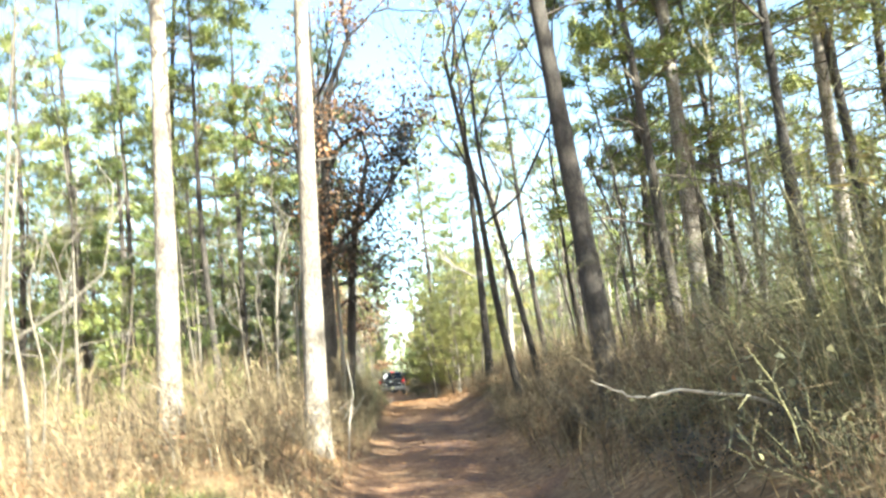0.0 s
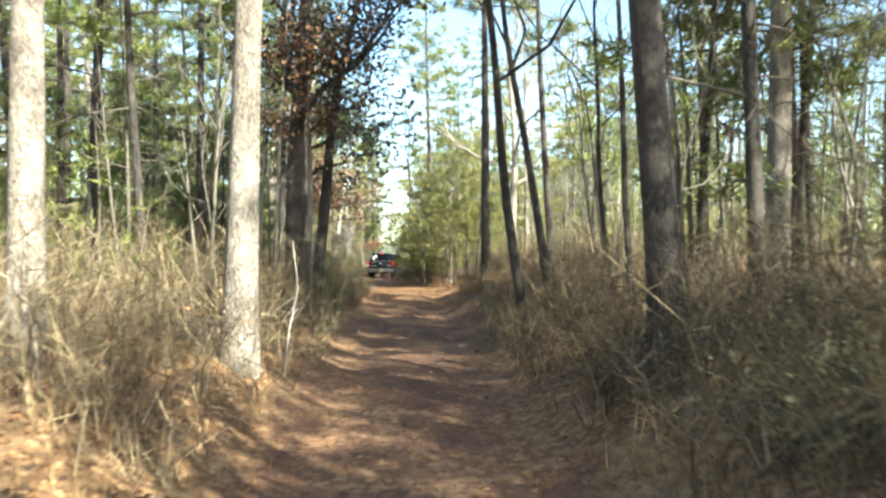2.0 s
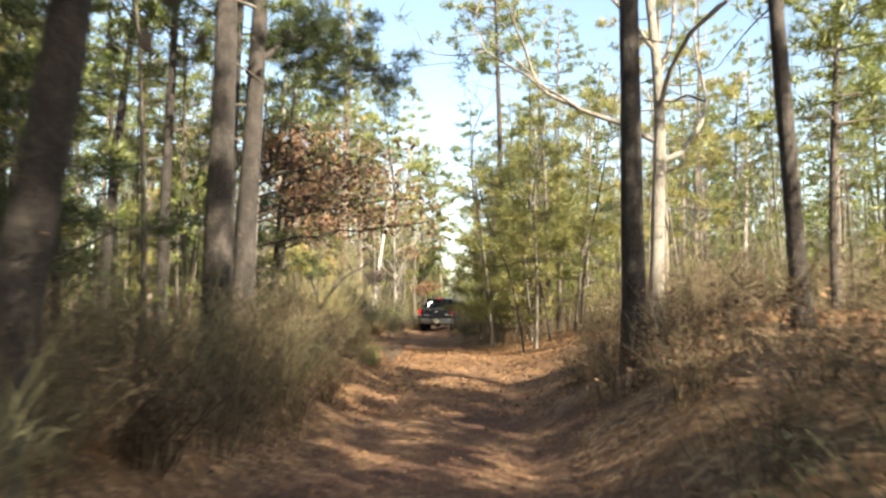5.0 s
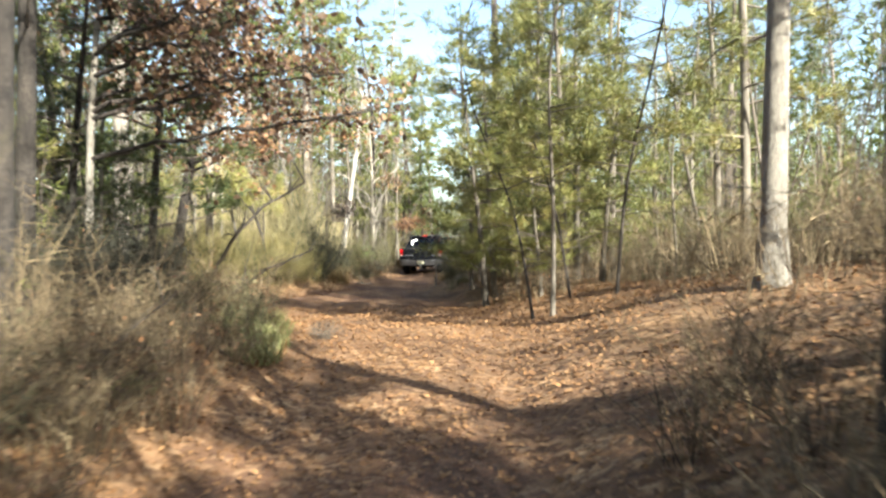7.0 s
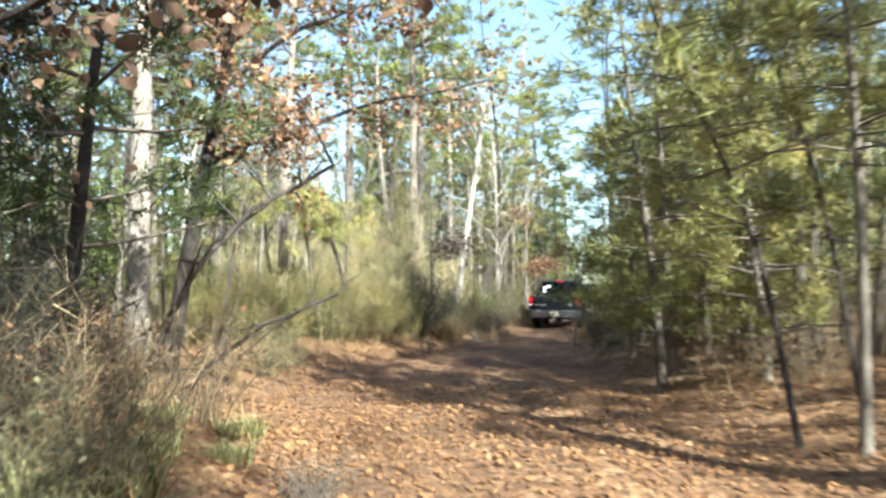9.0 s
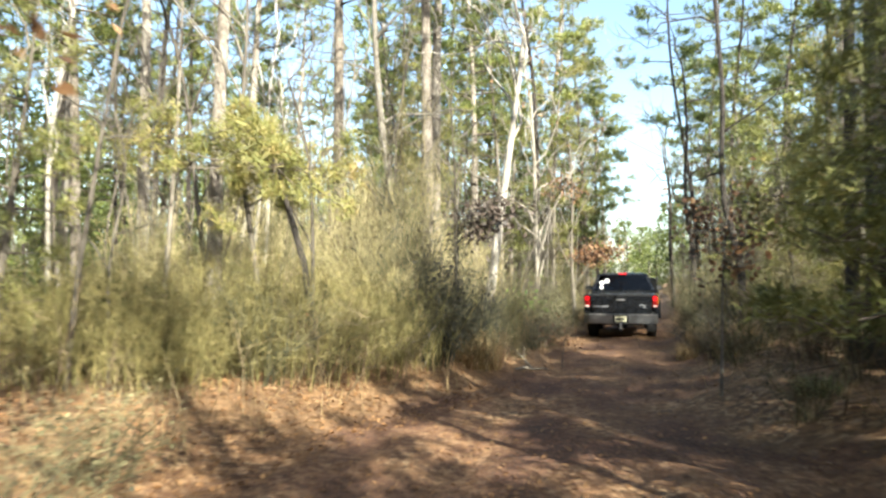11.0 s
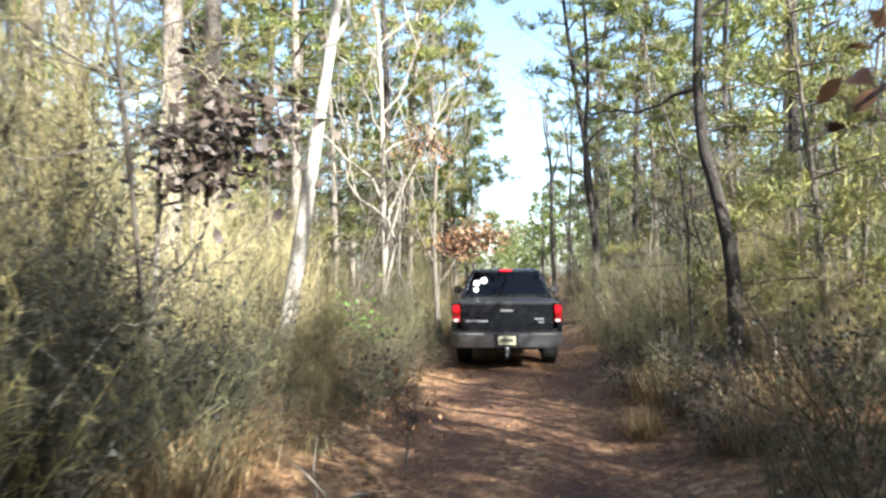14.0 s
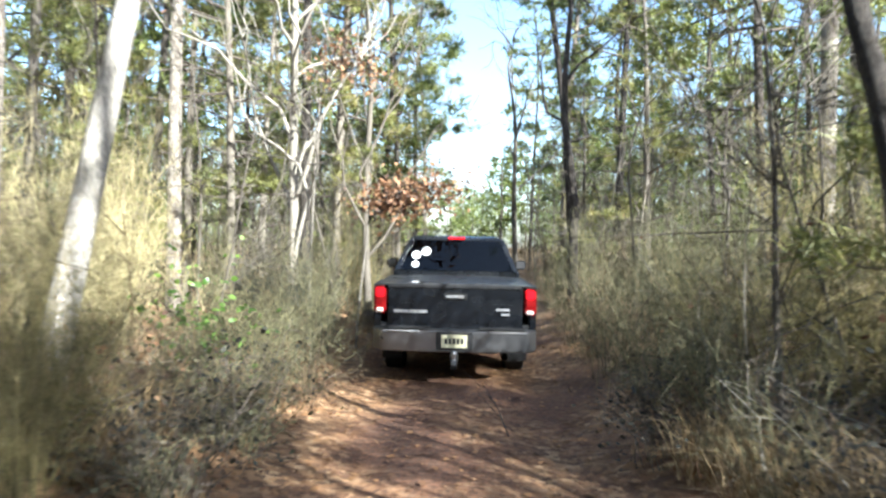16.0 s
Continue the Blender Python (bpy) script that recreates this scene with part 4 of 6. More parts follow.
BUSHES = []
for h, stems, spread, mat_, side, leaf, n, label in (
        (1.0, 26, 0.6, TWIG, 11, OAK_LEAF, 40, "knee-high tangle of dry brown twigs"),
        (1.35, 26, 0.65, TWIG, 11, OAK_LEAF, 20, "chest-high thicket of bare tan twigs"),
        (0.75, 26, 0.5, TWIG, 10, OAK_LEAF, 70, "low huckleberry brush with a few brown leaves"),
        (1.7, 28, 0.75, TWIG_OLIVE, 12, None, 0, "tall olive-brown bush of bare whips"),
        (1.1, 28, 0.65, TWIG_OLIVE, 11, TWIG_OLIVE, 160, "dense rounded olive-green bush in shade"),
        (2.4, 26, 0.9, TWIG_OLIVE, 14, None, 0, "very tall bare bush of grey-olive whips")):
    BUSHES.append(tagged(bush(h, stems, spread, mat_, side, leaf, n), label, "bush", "roadside brush"))
used = set()


def put_bush(k, x, y, s=1.0):
    b = BUSHES[k]
    if k in used:
        return place(b, x, y, rng.uniform(0, 6), s)
    used.add(k)
    return place(b, x, y, rng.uniform(0, 6), s, copy=False)


rng = np.random.default_rng(105)
spots = []
tries = 0
while len(spots) < 176 and tries < 9000:
    tries += 1
    y = rng.uniform(3.5, 66)
    sgn = -1 if rng.random() < 0.5 else 1
    out = abs(rng.normal(0, 1.9)) + 0.25
    x = float(trail_mid(y) + sgn * (trail_half(y) + out))
    if 26 < y < 37 and sgn > 0 and out < 3.0 and rng.random() < 0.9:
        continue                                    # open leafy bank
    if 26.5 < y < 33.5 and sgn < 0 and out < 3 and rng.random() < 0.8:
        continue                                    # dark shrubs stand here
    if 3 < y < 9 and sgn < 0 and rng.random() < 0.75:
        continue                                    # open grassy strip
    if 34 < y < 44.5 and sgn < 0 and out < 3.0 and rng.random() < 0.85:
        continue                                    # dry grass at the bend
    if any((x - a) ** 2 + (y - b) ** 2 < 0.36 for a, b in spots):
        continue
    spots.append((x, y))
    far = out > 1.5
    if y > 42:
        k = rng.choice([3, 4, 5, 1], p=[0.35, 0.25, 0.25, 0.15]) if far else rng.choice([4, 0, 2, 3], p=[0.4, 0.2, 0.2, 0.2])
    else:
        k = rng.choice([0, 1, 3, 2], p=[0.35, 0.35, 0.15, 0.15]) if far else rng.choice([0, 2, 4], p=[0.4, 0.4, 0.2])
    put_bush(int(k), x, y, rng.uniform(0.75, 1.15) * (0.8 if out < 0.6 else 1.0))

for k in range(28):
    y = rng.uniform(18, 27.5)
    x = float(trail_mid(y) - trail_half(y)) - 0.35 - abs(rng.normal(0, 1.6))
    put_bush(int(rng.choice([1, 0, 3, 1])), x, y, rng.uniform(0.8, 1.15))
for k in range(20):
    y = rng.uniform(1.5, 9)
    x = float(trail_mid(y) + trail_half(y)) + 0.5 + abs(rng.normal(0, 2.0))
    put_bush(int(rng.choice([0, 1, 4])), x, y, rng.uniform(0.8, 1.15))
for k in range(34):
    x, y = rng.uniform(5.2, 12), rng.uniform(31, 42)
    if x > 4.4 + max(0, 33 - y) * 0.8:
        put_bush(int(rng.choice([0, 1, 3])), x, y, rng.uniform(0.8, 1.15))

for k, x, y, s in ((1, -1.0, 26.0, 0.9), (0, -0.85, 27.0, 0.8), (1, -1.3, 27.4, 0.9), (3, -1.5, 25.2, 0.9), (0, -0.7, 25.0, 0.75), (0, -1.0, 28.4, 0.7), (1, -1.1, 24.2, 0.9), (0, -0.6, 23.4, 0.7)):
    put_bush(k, x, y, s)
for k, x, y, s in ((3, 0.45, 53.4, 0.9), (5, 0.6, 54.5, 0.75), (3, 0.4, 55.6, 1.0), (1, 0.3, 56.6, 1.1), (5, 0.8, 57.3, 0.8), (3, 0.5, 58.4, 1.1), (5, 1.2, 55.2, 0.85), (3, 1.4, 56.5, 1.1), (1, 0.9, 53.9, 1.1), (3, 1.7, 54.1, 1.1),
                   (5, 0.7, 59.6, 0.9), (5, 2.0, 57.6, 0.9), (3, -3.3, 54.9, 0.9), (4, -3.2, 56.2, 1.0), (3, -3.4, 57.3, 1.0), (4, -3.1, 53.6, 0.9), (5, -3.9, 56.6, 0.8), (3, -3.6, 58.8, 1.1)):
    put_bush(k, x, y, s)
for k, x, y, s in ((2, -1.5, 32.2, 0.9), (2, -2.4, 32.8, 1.0), (0, -1.9, 31.5, 0.8), (2, -1.2, 31.8, 0.7), (2, -2.6, 33.8, 1.0), (2, -1.2, 30.3, 0.8), (0, -1.6, 29.6, 0.8)):
    put_bush(k, x, y, s)
for k in range(20):
    put_bush(int((4, 3, 1, 4)[k % 4]), rng.uniform(-9.2, -4.9), rng.uniform(44.8, 48.2), rng.uniform(0.75, 1.1))
for k, x, y, s in ((2, -0.9, 28.6, 0.8), (0, -1.25, 29.3, 0.7), (2, -0.8, 29.9, 0.7), (1, -1.5, 28.2, 0.8), (2, -0.6, 28.0, 0.7), (0, -0.8, 27.2, 0.75), (2, -0.5, 26.2, 0.7), (0, -0.45, 24.3, 0.7),
                   (0, 3.05, 25.0, 0.7), (1, 3.4, 26.1, 0.75), (0, 3.0, 26.8, 0.7), (1, 4.0, 26.3, 0.85), (0, 4.3, 25.4, 0.9), (2, 3.2, 24.2, 0.9), (1, 4.7, 27.0, 0.9), (0, 3.8, 24.5, 0.9), (1, 5.4, 27.6, 0.9), (0, 3.6, 27.6, 0.6)):
    put_bush(k, x, y, s)
for x, y, s in ((3.9, 2.7, 1.45), (4.5, 3.9, 1.6), (4.2, 5.0, 1.4), (5.2, 5.4, 1.7)):
    put_bush(5, x, y, s)

rng = np.random.default_rng(106)
# near-black shrubs, standing in for shade at the second bend, and a bright briar
dark = tagged(bush(1.15, 70, 0.5, TWIG_DARK, 16, TWIG_DARK, 1500, leaf_size=0.032, name="evergreen_shrub"), "dense near-black shrub, shade put into its colour", "shrub")
# the first three fill a patch of brush that is only shade
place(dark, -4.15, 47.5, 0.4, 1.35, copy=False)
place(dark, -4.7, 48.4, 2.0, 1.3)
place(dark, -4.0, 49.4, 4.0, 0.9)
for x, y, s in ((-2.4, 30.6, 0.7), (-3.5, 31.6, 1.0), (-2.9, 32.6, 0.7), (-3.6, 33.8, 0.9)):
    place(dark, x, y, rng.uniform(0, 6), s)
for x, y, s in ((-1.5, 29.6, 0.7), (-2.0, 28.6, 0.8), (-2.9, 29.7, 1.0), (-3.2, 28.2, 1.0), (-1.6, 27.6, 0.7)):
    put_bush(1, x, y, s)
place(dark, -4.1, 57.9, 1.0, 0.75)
briar = tagged(bush(1.2, 30, 0.5, TWIG_OLIVE, 6, LEAF_GREEN, 320, leaf_size=0.075, name="briar_bush"), "bright green briar bush", "shrub")
place(briar, -3.85, 55.0, copy=False)
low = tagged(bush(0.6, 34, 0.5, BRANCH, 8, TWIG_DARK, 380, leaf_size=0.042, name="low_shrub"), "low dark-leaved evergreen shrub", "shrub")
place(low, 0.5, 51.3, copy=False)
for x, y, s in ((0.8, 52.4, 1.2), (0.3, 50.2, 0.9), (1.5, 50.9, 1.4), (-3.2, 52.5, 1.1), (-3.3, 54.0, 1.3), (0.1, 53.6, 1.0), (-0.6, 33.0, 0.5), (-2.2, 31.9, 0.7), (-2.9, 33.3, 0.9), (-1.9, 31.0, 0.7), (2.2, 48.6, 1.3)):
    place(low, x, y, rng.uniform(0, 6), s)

rng = np.random.default_rng(107)
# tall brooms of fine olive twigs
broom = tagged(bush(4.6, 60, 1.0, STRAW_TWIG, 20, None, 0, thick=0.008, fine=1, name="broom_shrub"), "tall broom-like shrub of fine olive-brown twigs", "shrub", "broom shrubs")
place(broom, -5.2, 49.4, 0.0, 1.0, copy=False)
pale = tagged(bush(4.2, 64, 1.1, STRAW_SUNLIT, 22, None, 0, thick=0.011, fine=1, name="broom_shrub"), "tall straw-coloured shrub, its twigs paled for full sun", "shrub", "broom shrubs")
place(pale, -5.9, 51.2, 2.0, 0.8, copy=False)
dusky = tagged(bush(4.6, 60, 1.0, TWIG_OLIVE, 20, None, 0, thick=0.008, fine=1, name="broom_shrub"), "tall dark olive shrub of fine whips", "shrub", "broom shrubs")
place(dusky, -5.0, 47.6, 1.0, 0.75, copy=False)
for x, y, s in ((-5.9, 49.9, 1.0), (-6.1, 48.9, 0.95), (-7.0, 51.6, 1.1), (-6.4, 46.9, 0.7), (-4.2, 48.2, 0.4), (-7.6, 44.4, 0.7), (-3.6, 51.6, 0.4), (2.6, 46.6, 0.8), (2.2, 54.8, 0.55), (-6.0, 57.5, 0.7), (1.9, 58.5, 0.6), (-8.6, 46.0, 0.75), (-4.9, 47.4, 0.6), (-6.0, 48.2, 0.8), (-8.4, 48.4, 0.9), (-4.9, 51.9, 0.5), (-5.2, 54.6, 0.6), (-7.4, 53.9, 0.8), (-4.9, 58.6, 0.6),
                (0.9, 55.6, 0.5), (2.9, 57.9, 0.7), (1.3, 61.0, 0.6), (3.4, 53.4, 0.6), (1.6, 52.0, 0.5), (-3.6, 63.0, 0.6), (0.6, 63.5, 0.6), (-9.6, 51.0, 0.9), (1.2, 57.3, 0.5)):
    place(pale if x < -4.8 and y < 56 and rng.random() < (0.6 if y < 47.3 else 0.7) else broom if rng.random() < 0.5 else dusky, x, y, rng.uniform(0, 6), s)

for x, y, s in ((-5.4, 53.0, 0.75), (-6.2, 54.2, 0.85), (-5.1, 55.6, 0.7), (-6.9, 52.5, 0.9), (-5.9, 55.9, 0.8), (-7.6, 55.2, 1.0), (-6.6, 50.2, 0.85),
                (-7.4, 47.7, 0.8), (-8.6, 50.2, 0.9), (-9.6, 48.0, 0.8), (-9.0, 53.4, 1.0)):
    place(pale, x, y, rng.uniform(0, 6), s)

rng = np.random.default_rng(131)
# wide wispy brush, yellow-green in the sun, along the outside of the bend
wisp = tagged(bush(1.35, 80, 0.55, WISP, 12, None, 0, thick=0.007, fine=4, name="wispy_shrub", base=0.75), "wide wispy yellow-green brush of fine stems", "shrub", "wispy brush")
place(wisp, -5.2, 44.6, 0.0, 1.0, copy=False)
for x, y, s in ((-6.3, 44.2, 1.1), (-4.7, 45.6, 0.85), (-5.7, 45.6, 1.15), (-7.2, 44.9, 1.2), (-6.7, 45.9, 1.2), (-8.3, 44.3, 1.2), (-5.0, 46.7, 1.0), (-6.0, 43.2, 0.8), (-7.4, 43.2, 1.0), (-8.6, 45.6, 1.3),
                (-4.4, 46.9, 0.8), (-5.9, 46.9, 1.2), (-4.6, 50.6, 0.7), (-4.3, 52.2, 0.8), (1.6, 53.6, 0.8), (2.4, 51.4, 0.9), (1.3, 55.0, 0.8)):
    place(wisp, x, y, rng.uniform(0, 6), s)
rusty = tagged(bush(0.9, 26, 0.5, TWIG, 9, OAK_LEAF, 210, leaf_size=0.07, name="leafy_shrub", base=0.5), "low shrub hung with rusty dead leaves", "shrub", "rusty shrubs")
place(rusty, -1.9, 8.0, 0.0, 0.8, copy=False)
for x, y, s in ((-2.9, 6.4, 0.7), (-1.6, 9.6, 0.8), (-3.6, 9.2, 1.0), (-4.6, 6.9, 0.8), (3.9, 10.5, 0.9), (4.6, 7.6, 0.9), (3.6, 22.6, 0.8), (4.4, 23.4, 1.0), (-0.9, 21.6, 0.8), (0.6, 49.6, 0.7), (1.4, 46.9, 0.7), (-1.1, 6.4, 0.5), (-2.3, 10.8, 0.8), (-1.4, 12.2, 0.7), (-3.2, 13.0, 0.9), (4.3, 5.9, 0.7),
                (5.4, 8.8, 0.9), (3.9, 13.0, 0.7), (5.0, 12.2, 0.9), (-0.9, 15.2, 0.7), (-2.4, 16.4, 0.9), (4.2, 16.8, 0.8), (6.2, 22.8, 0.9), (5.2, 21.2, 0.9), (-4.1, 10.6, 0.9)):
    place(rusty, x, y, rng.uniform(0, 6), s)
for x, y, s in ((3.5, 4.6, 0.8), (4.0, 3.6, 0.9), (3.7, 6.4, 0.8), (4.9, 6.6, 1.0), (3.6, 8.6, 0.8), (4.6, 9.6, 1.0), (-0.9, 11.0, 0.7), (-1.9, 13.8, 0.9)):
    place(low, x, y, rng.uniform(0, 6), s)

# pale dead sticks caught in the brush
for k, (x, y, turn, rise, span, r) in enumerate(((-4.9, 45.3, 0.9, 0.6, 0.9, 0.010), (-4.7, 46.0, 0.5, 0.5, 0.9, 0.011), (-5.4, 46.0, 0.2, 0.4, 1.1, 0.012), (-4.2, 47.0, 1.2, 1.2, 1.0, 0.015), (-4.7, 50.8, 0.4, 0.5, 0.9, 0.010),
                                                 (-4.2, 53.4, 0.8, 0.5, 0.8, 0.010), (-4.4, 52.6, 0.1, 0.4, 0.9, 0.011), (-3.7, 54.2, 2.7, 0.5, 0.9, 0.012), (0.7, 51.8, 2.3, 0.6, 0.9, 0.010), (1.2, 52.3, 2.6, 0.5, 0.9, 0.010),
                                                 (0.4, 52.0, 1.9, 0.7, 0.8, 0.011), (1.5, 51.9, 0.6, 0.5, 1.0, 0.012), (0.6, 54.3, 1.4, 1.0, 0.5, 0.014), (-2.1, 8.8, 1.9, 1.1, 0.6, 0.015), (-1.5, 8.4, 2.2, 0.9, 0.5, 0.013), (3.6, 23.8, 1.8, 0.9, 0.4, 0.014))):
    c, d = math.cos(turn), math.sin(turn)
    z = float(height(x, y)) - 0.02
    bow = rng.uniform(-0.12, 0.12)
    dead_branch([(x, y, z), (x + c * span * 0.3 - d * bow, y + d * span * 0.3 + c * bow, z + rise * 0.42), (x + c * span * 0.65 + d * bow, y + d * span * 0.65 - c * bow, z + rise * 0.7), (x + c * span, y + d * span, z + rise)],
                r, "pale crooked dead stick leaning in the brush", 3, sides=6, tip=0.3)

rng = np.random.default_rng(108)
# bare saplings
BARE = [hardwood(h, r, (rng.normal(0, 0.5), rng.normal(0, 0.5)), 0.35, 5, 1, 0.4, m, sway=0.3, sides=5, name="bare_sapling", label=lb)
        for h, r, m, lb in ((6.5, 0.035, BARK_GREY, "thin bare grey sapling in brush"), (5.0, 0.028, BARK_GREY, "thin bare sapling among brush"), (8.0, 0.05, BARK_GREY, "slender bare grey tree"),
                            (7.0, 0.045, BARK_GREY, "slender bare tree in the brush"), (4.0, 0.022, BARK_GREY, "thin bare grey sapling in brush"))]
for k, b in enumerate(BARE):
    tagged(b, group="bare saplings")
    place(b, (-9, 9, -10, 12, 8)[k], (28, 20, 38, 28, 50)[k], copy=False)
count = 0
while count < 140:
    y = rng.uniform(6, 90)
    x = float(trail_mid(y) + rng.choice([-1, 1]) * (trail_half(y) + 1.8 + abs(rng.normal(0, 7))))
    if side_of(x, y) < 1.8 or any((x - a) ** 2 + (y - b) ** 2 < 0.5 for a, b in TAKEN):
        continue
    if (25 < y < 37 and 0 < x - trail_mid(y) < 5.5) or (24 < y < 41 and -5.5 < x < trail_mid(y)):
        continue
    TAKEN.append((x, y))
    place(BARE[rng.integers(0, 5)], x, y, rng.uniform(0, 6), rng.uniform(0.8, 1.2))
    count += 1

rng = np.random.default_rng(109)
# the woods: pines near the way
def sunny(x, y):
    """Strips on the sun's side that stay open, so that its light reaches the clearing and the grassy edge."""
    q = 0.72 * x + 0.695 * y
    return x > trail_mid(y) and (-3.0 < q < 8.3 or 17.0 < q < 19.2 or 20.6 < q < 46.0)


PINES = [pine(h, r, (rng.normal(0, 0.5), rng.normal(0, 0.5)), 0.25 if r > 0.12 else 0.45, cf, sp * 1.2, 33, 9, 18, 12, 0.27, 0.045, bark, nd, 8, low_green=lg, label=lb)
         for h, r, cf, sp, bark, nd, lg, lb in (
             (16, 0.15, 0.42, 2.0, BARK_PINE, NEEDLES, 2, "tall pine with a thin green crown"), (18, 0.19, 0.5, 2.3, BARK_PINE, NEEDLES, 0, "tall straight pine with plated bark"),
             (14, 0.11, 0.38, 1.8, BARK_DARK, NEEDLES, 4, "slim dark pine with low green limbs"), (17, 0.16, 0.46, 2.2, BARK_DARK, NEEDLES, 1, "tall dark-barked pine in the wood"),
             (12, 0.09, 0.28, 1.7, BARK_DARK, NEEDLES, 2, "slim young pine with a long crown"))]
for k, b in enumerate(PINES):
    tagged(b, group="pines of the wood")
    place(b, (-12, -17, -15, -18, -16)[k], (18, 46, 30, 54, 62)[k], copy=False)
    TAKEN.append(((-12, -17, -15, -18, -16)[k], (18, 46, 30, 54, 62)[k]))
# pines added along the sun's line to shade the first stretch
for k in range(10):
    q, d = 11.6 + 0.46 * k, (-8, -3, 2, 6)[k % 4] + rng.uniform(-1, 1)
    x, y = 0.72 * q + 0.695 * d, 0.695 * q - 0.72 * d
    if side_of(x, y) > 3.0 and not any((x - a) ** 2 + (y - b) ** 2 < 2.2 for a, b in TAKEN):
        TAKEN.append((x, y))
        place(PINES[(2, 4, 0, 3)[k % 4]], x, y, rng.uniform(0, 6), rng.uniform(0.9, 1.15))
for k, (x, y) in enumerate(((-3.6, 66.5), (-5.0, 68.0), (-6.2, 73.0), (-3.3, 76.0), (-4.6, 80.0), (-3.4, 86.0), (-7.4, 67.0), (2.2, 66.0), (3.4, 70.5), (1.9, 74.0), (3.0, 80.0), (1.8, 85.0), (4.6, 66.0), (-8.6, 77.0), (5.4, 76.0),
                            (-4.6, 62.5), (3.6, 60.5), (-6.4, 60.6))):
    TAKEN.append((x, y))
    place(PINES[(4, 0, 4, 2)[k % 4]], x, y, rng.uniform(0, 6), rng.uniform(0.85, 1.1))
# more pines added on the right, for the shade they throw leftwards
for k, (x, y) in enumerate(((5.9, 11.6), (8.0, 14.9), (10.8, 12.4), (6.6, 15.6), (9.4, 11.2), (10.2, 18.2), (8.8, 20.8), (12.2, 15.9))):
    TAKEN.append((x, y))
    place(PINES[(2, 4)[k % 2]], x, y, rng.uniform(0, 6), rng.uniform(1.0, 1.15))
count = tries = 0
while count < 74 and tries < 8000:
    tries += 1
    y = rng.uniform(-14, 72)
    x = float(trail_mid(y) + rng.choice([-1, 1]) * rng.uniform(4.5, 24))
    gap = 2.0
    if sunny(x, y):
        continue
    if any((x - a) ** 2 + (y - b) ** 2 < gap * gap for a, b in TAKEN):
        continue
    if -3 < y < 46 and side_of(x, y) < 2.6:
        continue
    TAKEN.append((x, y))
    place(PINES[rng.integers(0, 5)], x, y, rng.uniform(0, 6), rng.uniform(0.85, 1.15))
    count += 1


rng = np.random.default_rng(110)
# the woods further off: one mass
def far_woods():
    g, n = Geo(), Geo()
    cen, out = [], []
    k = 0
    while k < 480:
        # trees behind the start are unseen, added to cut sky light and sun
        y = rng.uniform(-45, 170)
        x = rng.uniform(-56, 56)
        lat = abs(x - float(trail_mid(y)))
        if -14 < y < 66 and lat < 22 or (sunny(x, y) and rng.random() < 0.92) or (lat < 3.6 and y < 96) or (y < 10 and x < -40):
            continue
        k += 1
        shut = lat < 9 and y > 92
        h, r = rng.uniform(6.5, 9.5) if shut else rng.uniform(11, 19), rng.uniform(0.07, 0.17)
        z0 = float(height(x, y))
        line = trunk_line(h, 0.3, (rng.normal(0, 0.5), rng.normal(0, 0.5)), 5) + np.array([x, y, z0])
        g.tube(line, np.linspace(r, r * 0.25, 5), 5)
        m = 120 if y > 5 else 40
        f = rng.uniform(0.10 if rng.random() < 0.75 else 0.3, 1.0, m)
        wide = 2.3 * (1.08 - f * 0.75)
        az = rng.uniform(0, 6.28, m)
        rad = wide * np.sqrt(rng.random(m))
        c = np.stack([np.interp(f, np.linspace(0, 1, 5), line[:, 0]) + np.cos(az) * rad, np.interp(f, np.linspace(0, 1, 5), line[:, 1]) + np.sin(az) * rad, z0 + f * h], -1)
        cen.append(c)
        out.append(np.stack([np.cos(az), np.sin(az), np.full(m, 0.5)], -1))
    tufts(n, np.concatenate(cen), np.concatenate(out), 6, 0.64, 0.135)
    cen, out = [], []
    for k in range(180):
        side = 1 if k % 3 == 0 else -1
        x, y = side * rng.uniform(30, 60), rng.uniform(5, 125)
        if sunny(x, y):
            continue
        z0, h = float(height(x, y)), rng.uniform(7, 14)
        g.tube(trunk_line(h, 0.3, (0, 0), 4) + np.array([x, y, z0]), np.linspace(0.12, 0.04, 4), 4)
        m = 70
        f, az = rng.uniform(0.03, 1.0, m), rng.uniform(0, 6.28, m)
        rad = 3.2 * (1.1 - f * 0.8) * np.sqrt(rng.random(m))
        cen.append(np.stack([x + np.cos(az) * rad, y + np.sin(az) * rad, z0 + f * h], -1))
        out.append(np.stack([np.cos(az), np.sin(az), np.full(m, 0.4)], -1))
    tufts(n, np.concatenate(cen), np.concatenate(out), 6, 0.95, 0.2)
    root = tagged(new("far_woods"), "dense pine woods behind, trunks and green crowns", "woods", kind="stuff")
    tagged(part("trunk_mass", g, BARK_GREY, root), kind="stuff")
    tagged(part("foliage", n, NEEDLES, root), kind="stuff")


far_woods()


rng = np.random.default_rng(111)
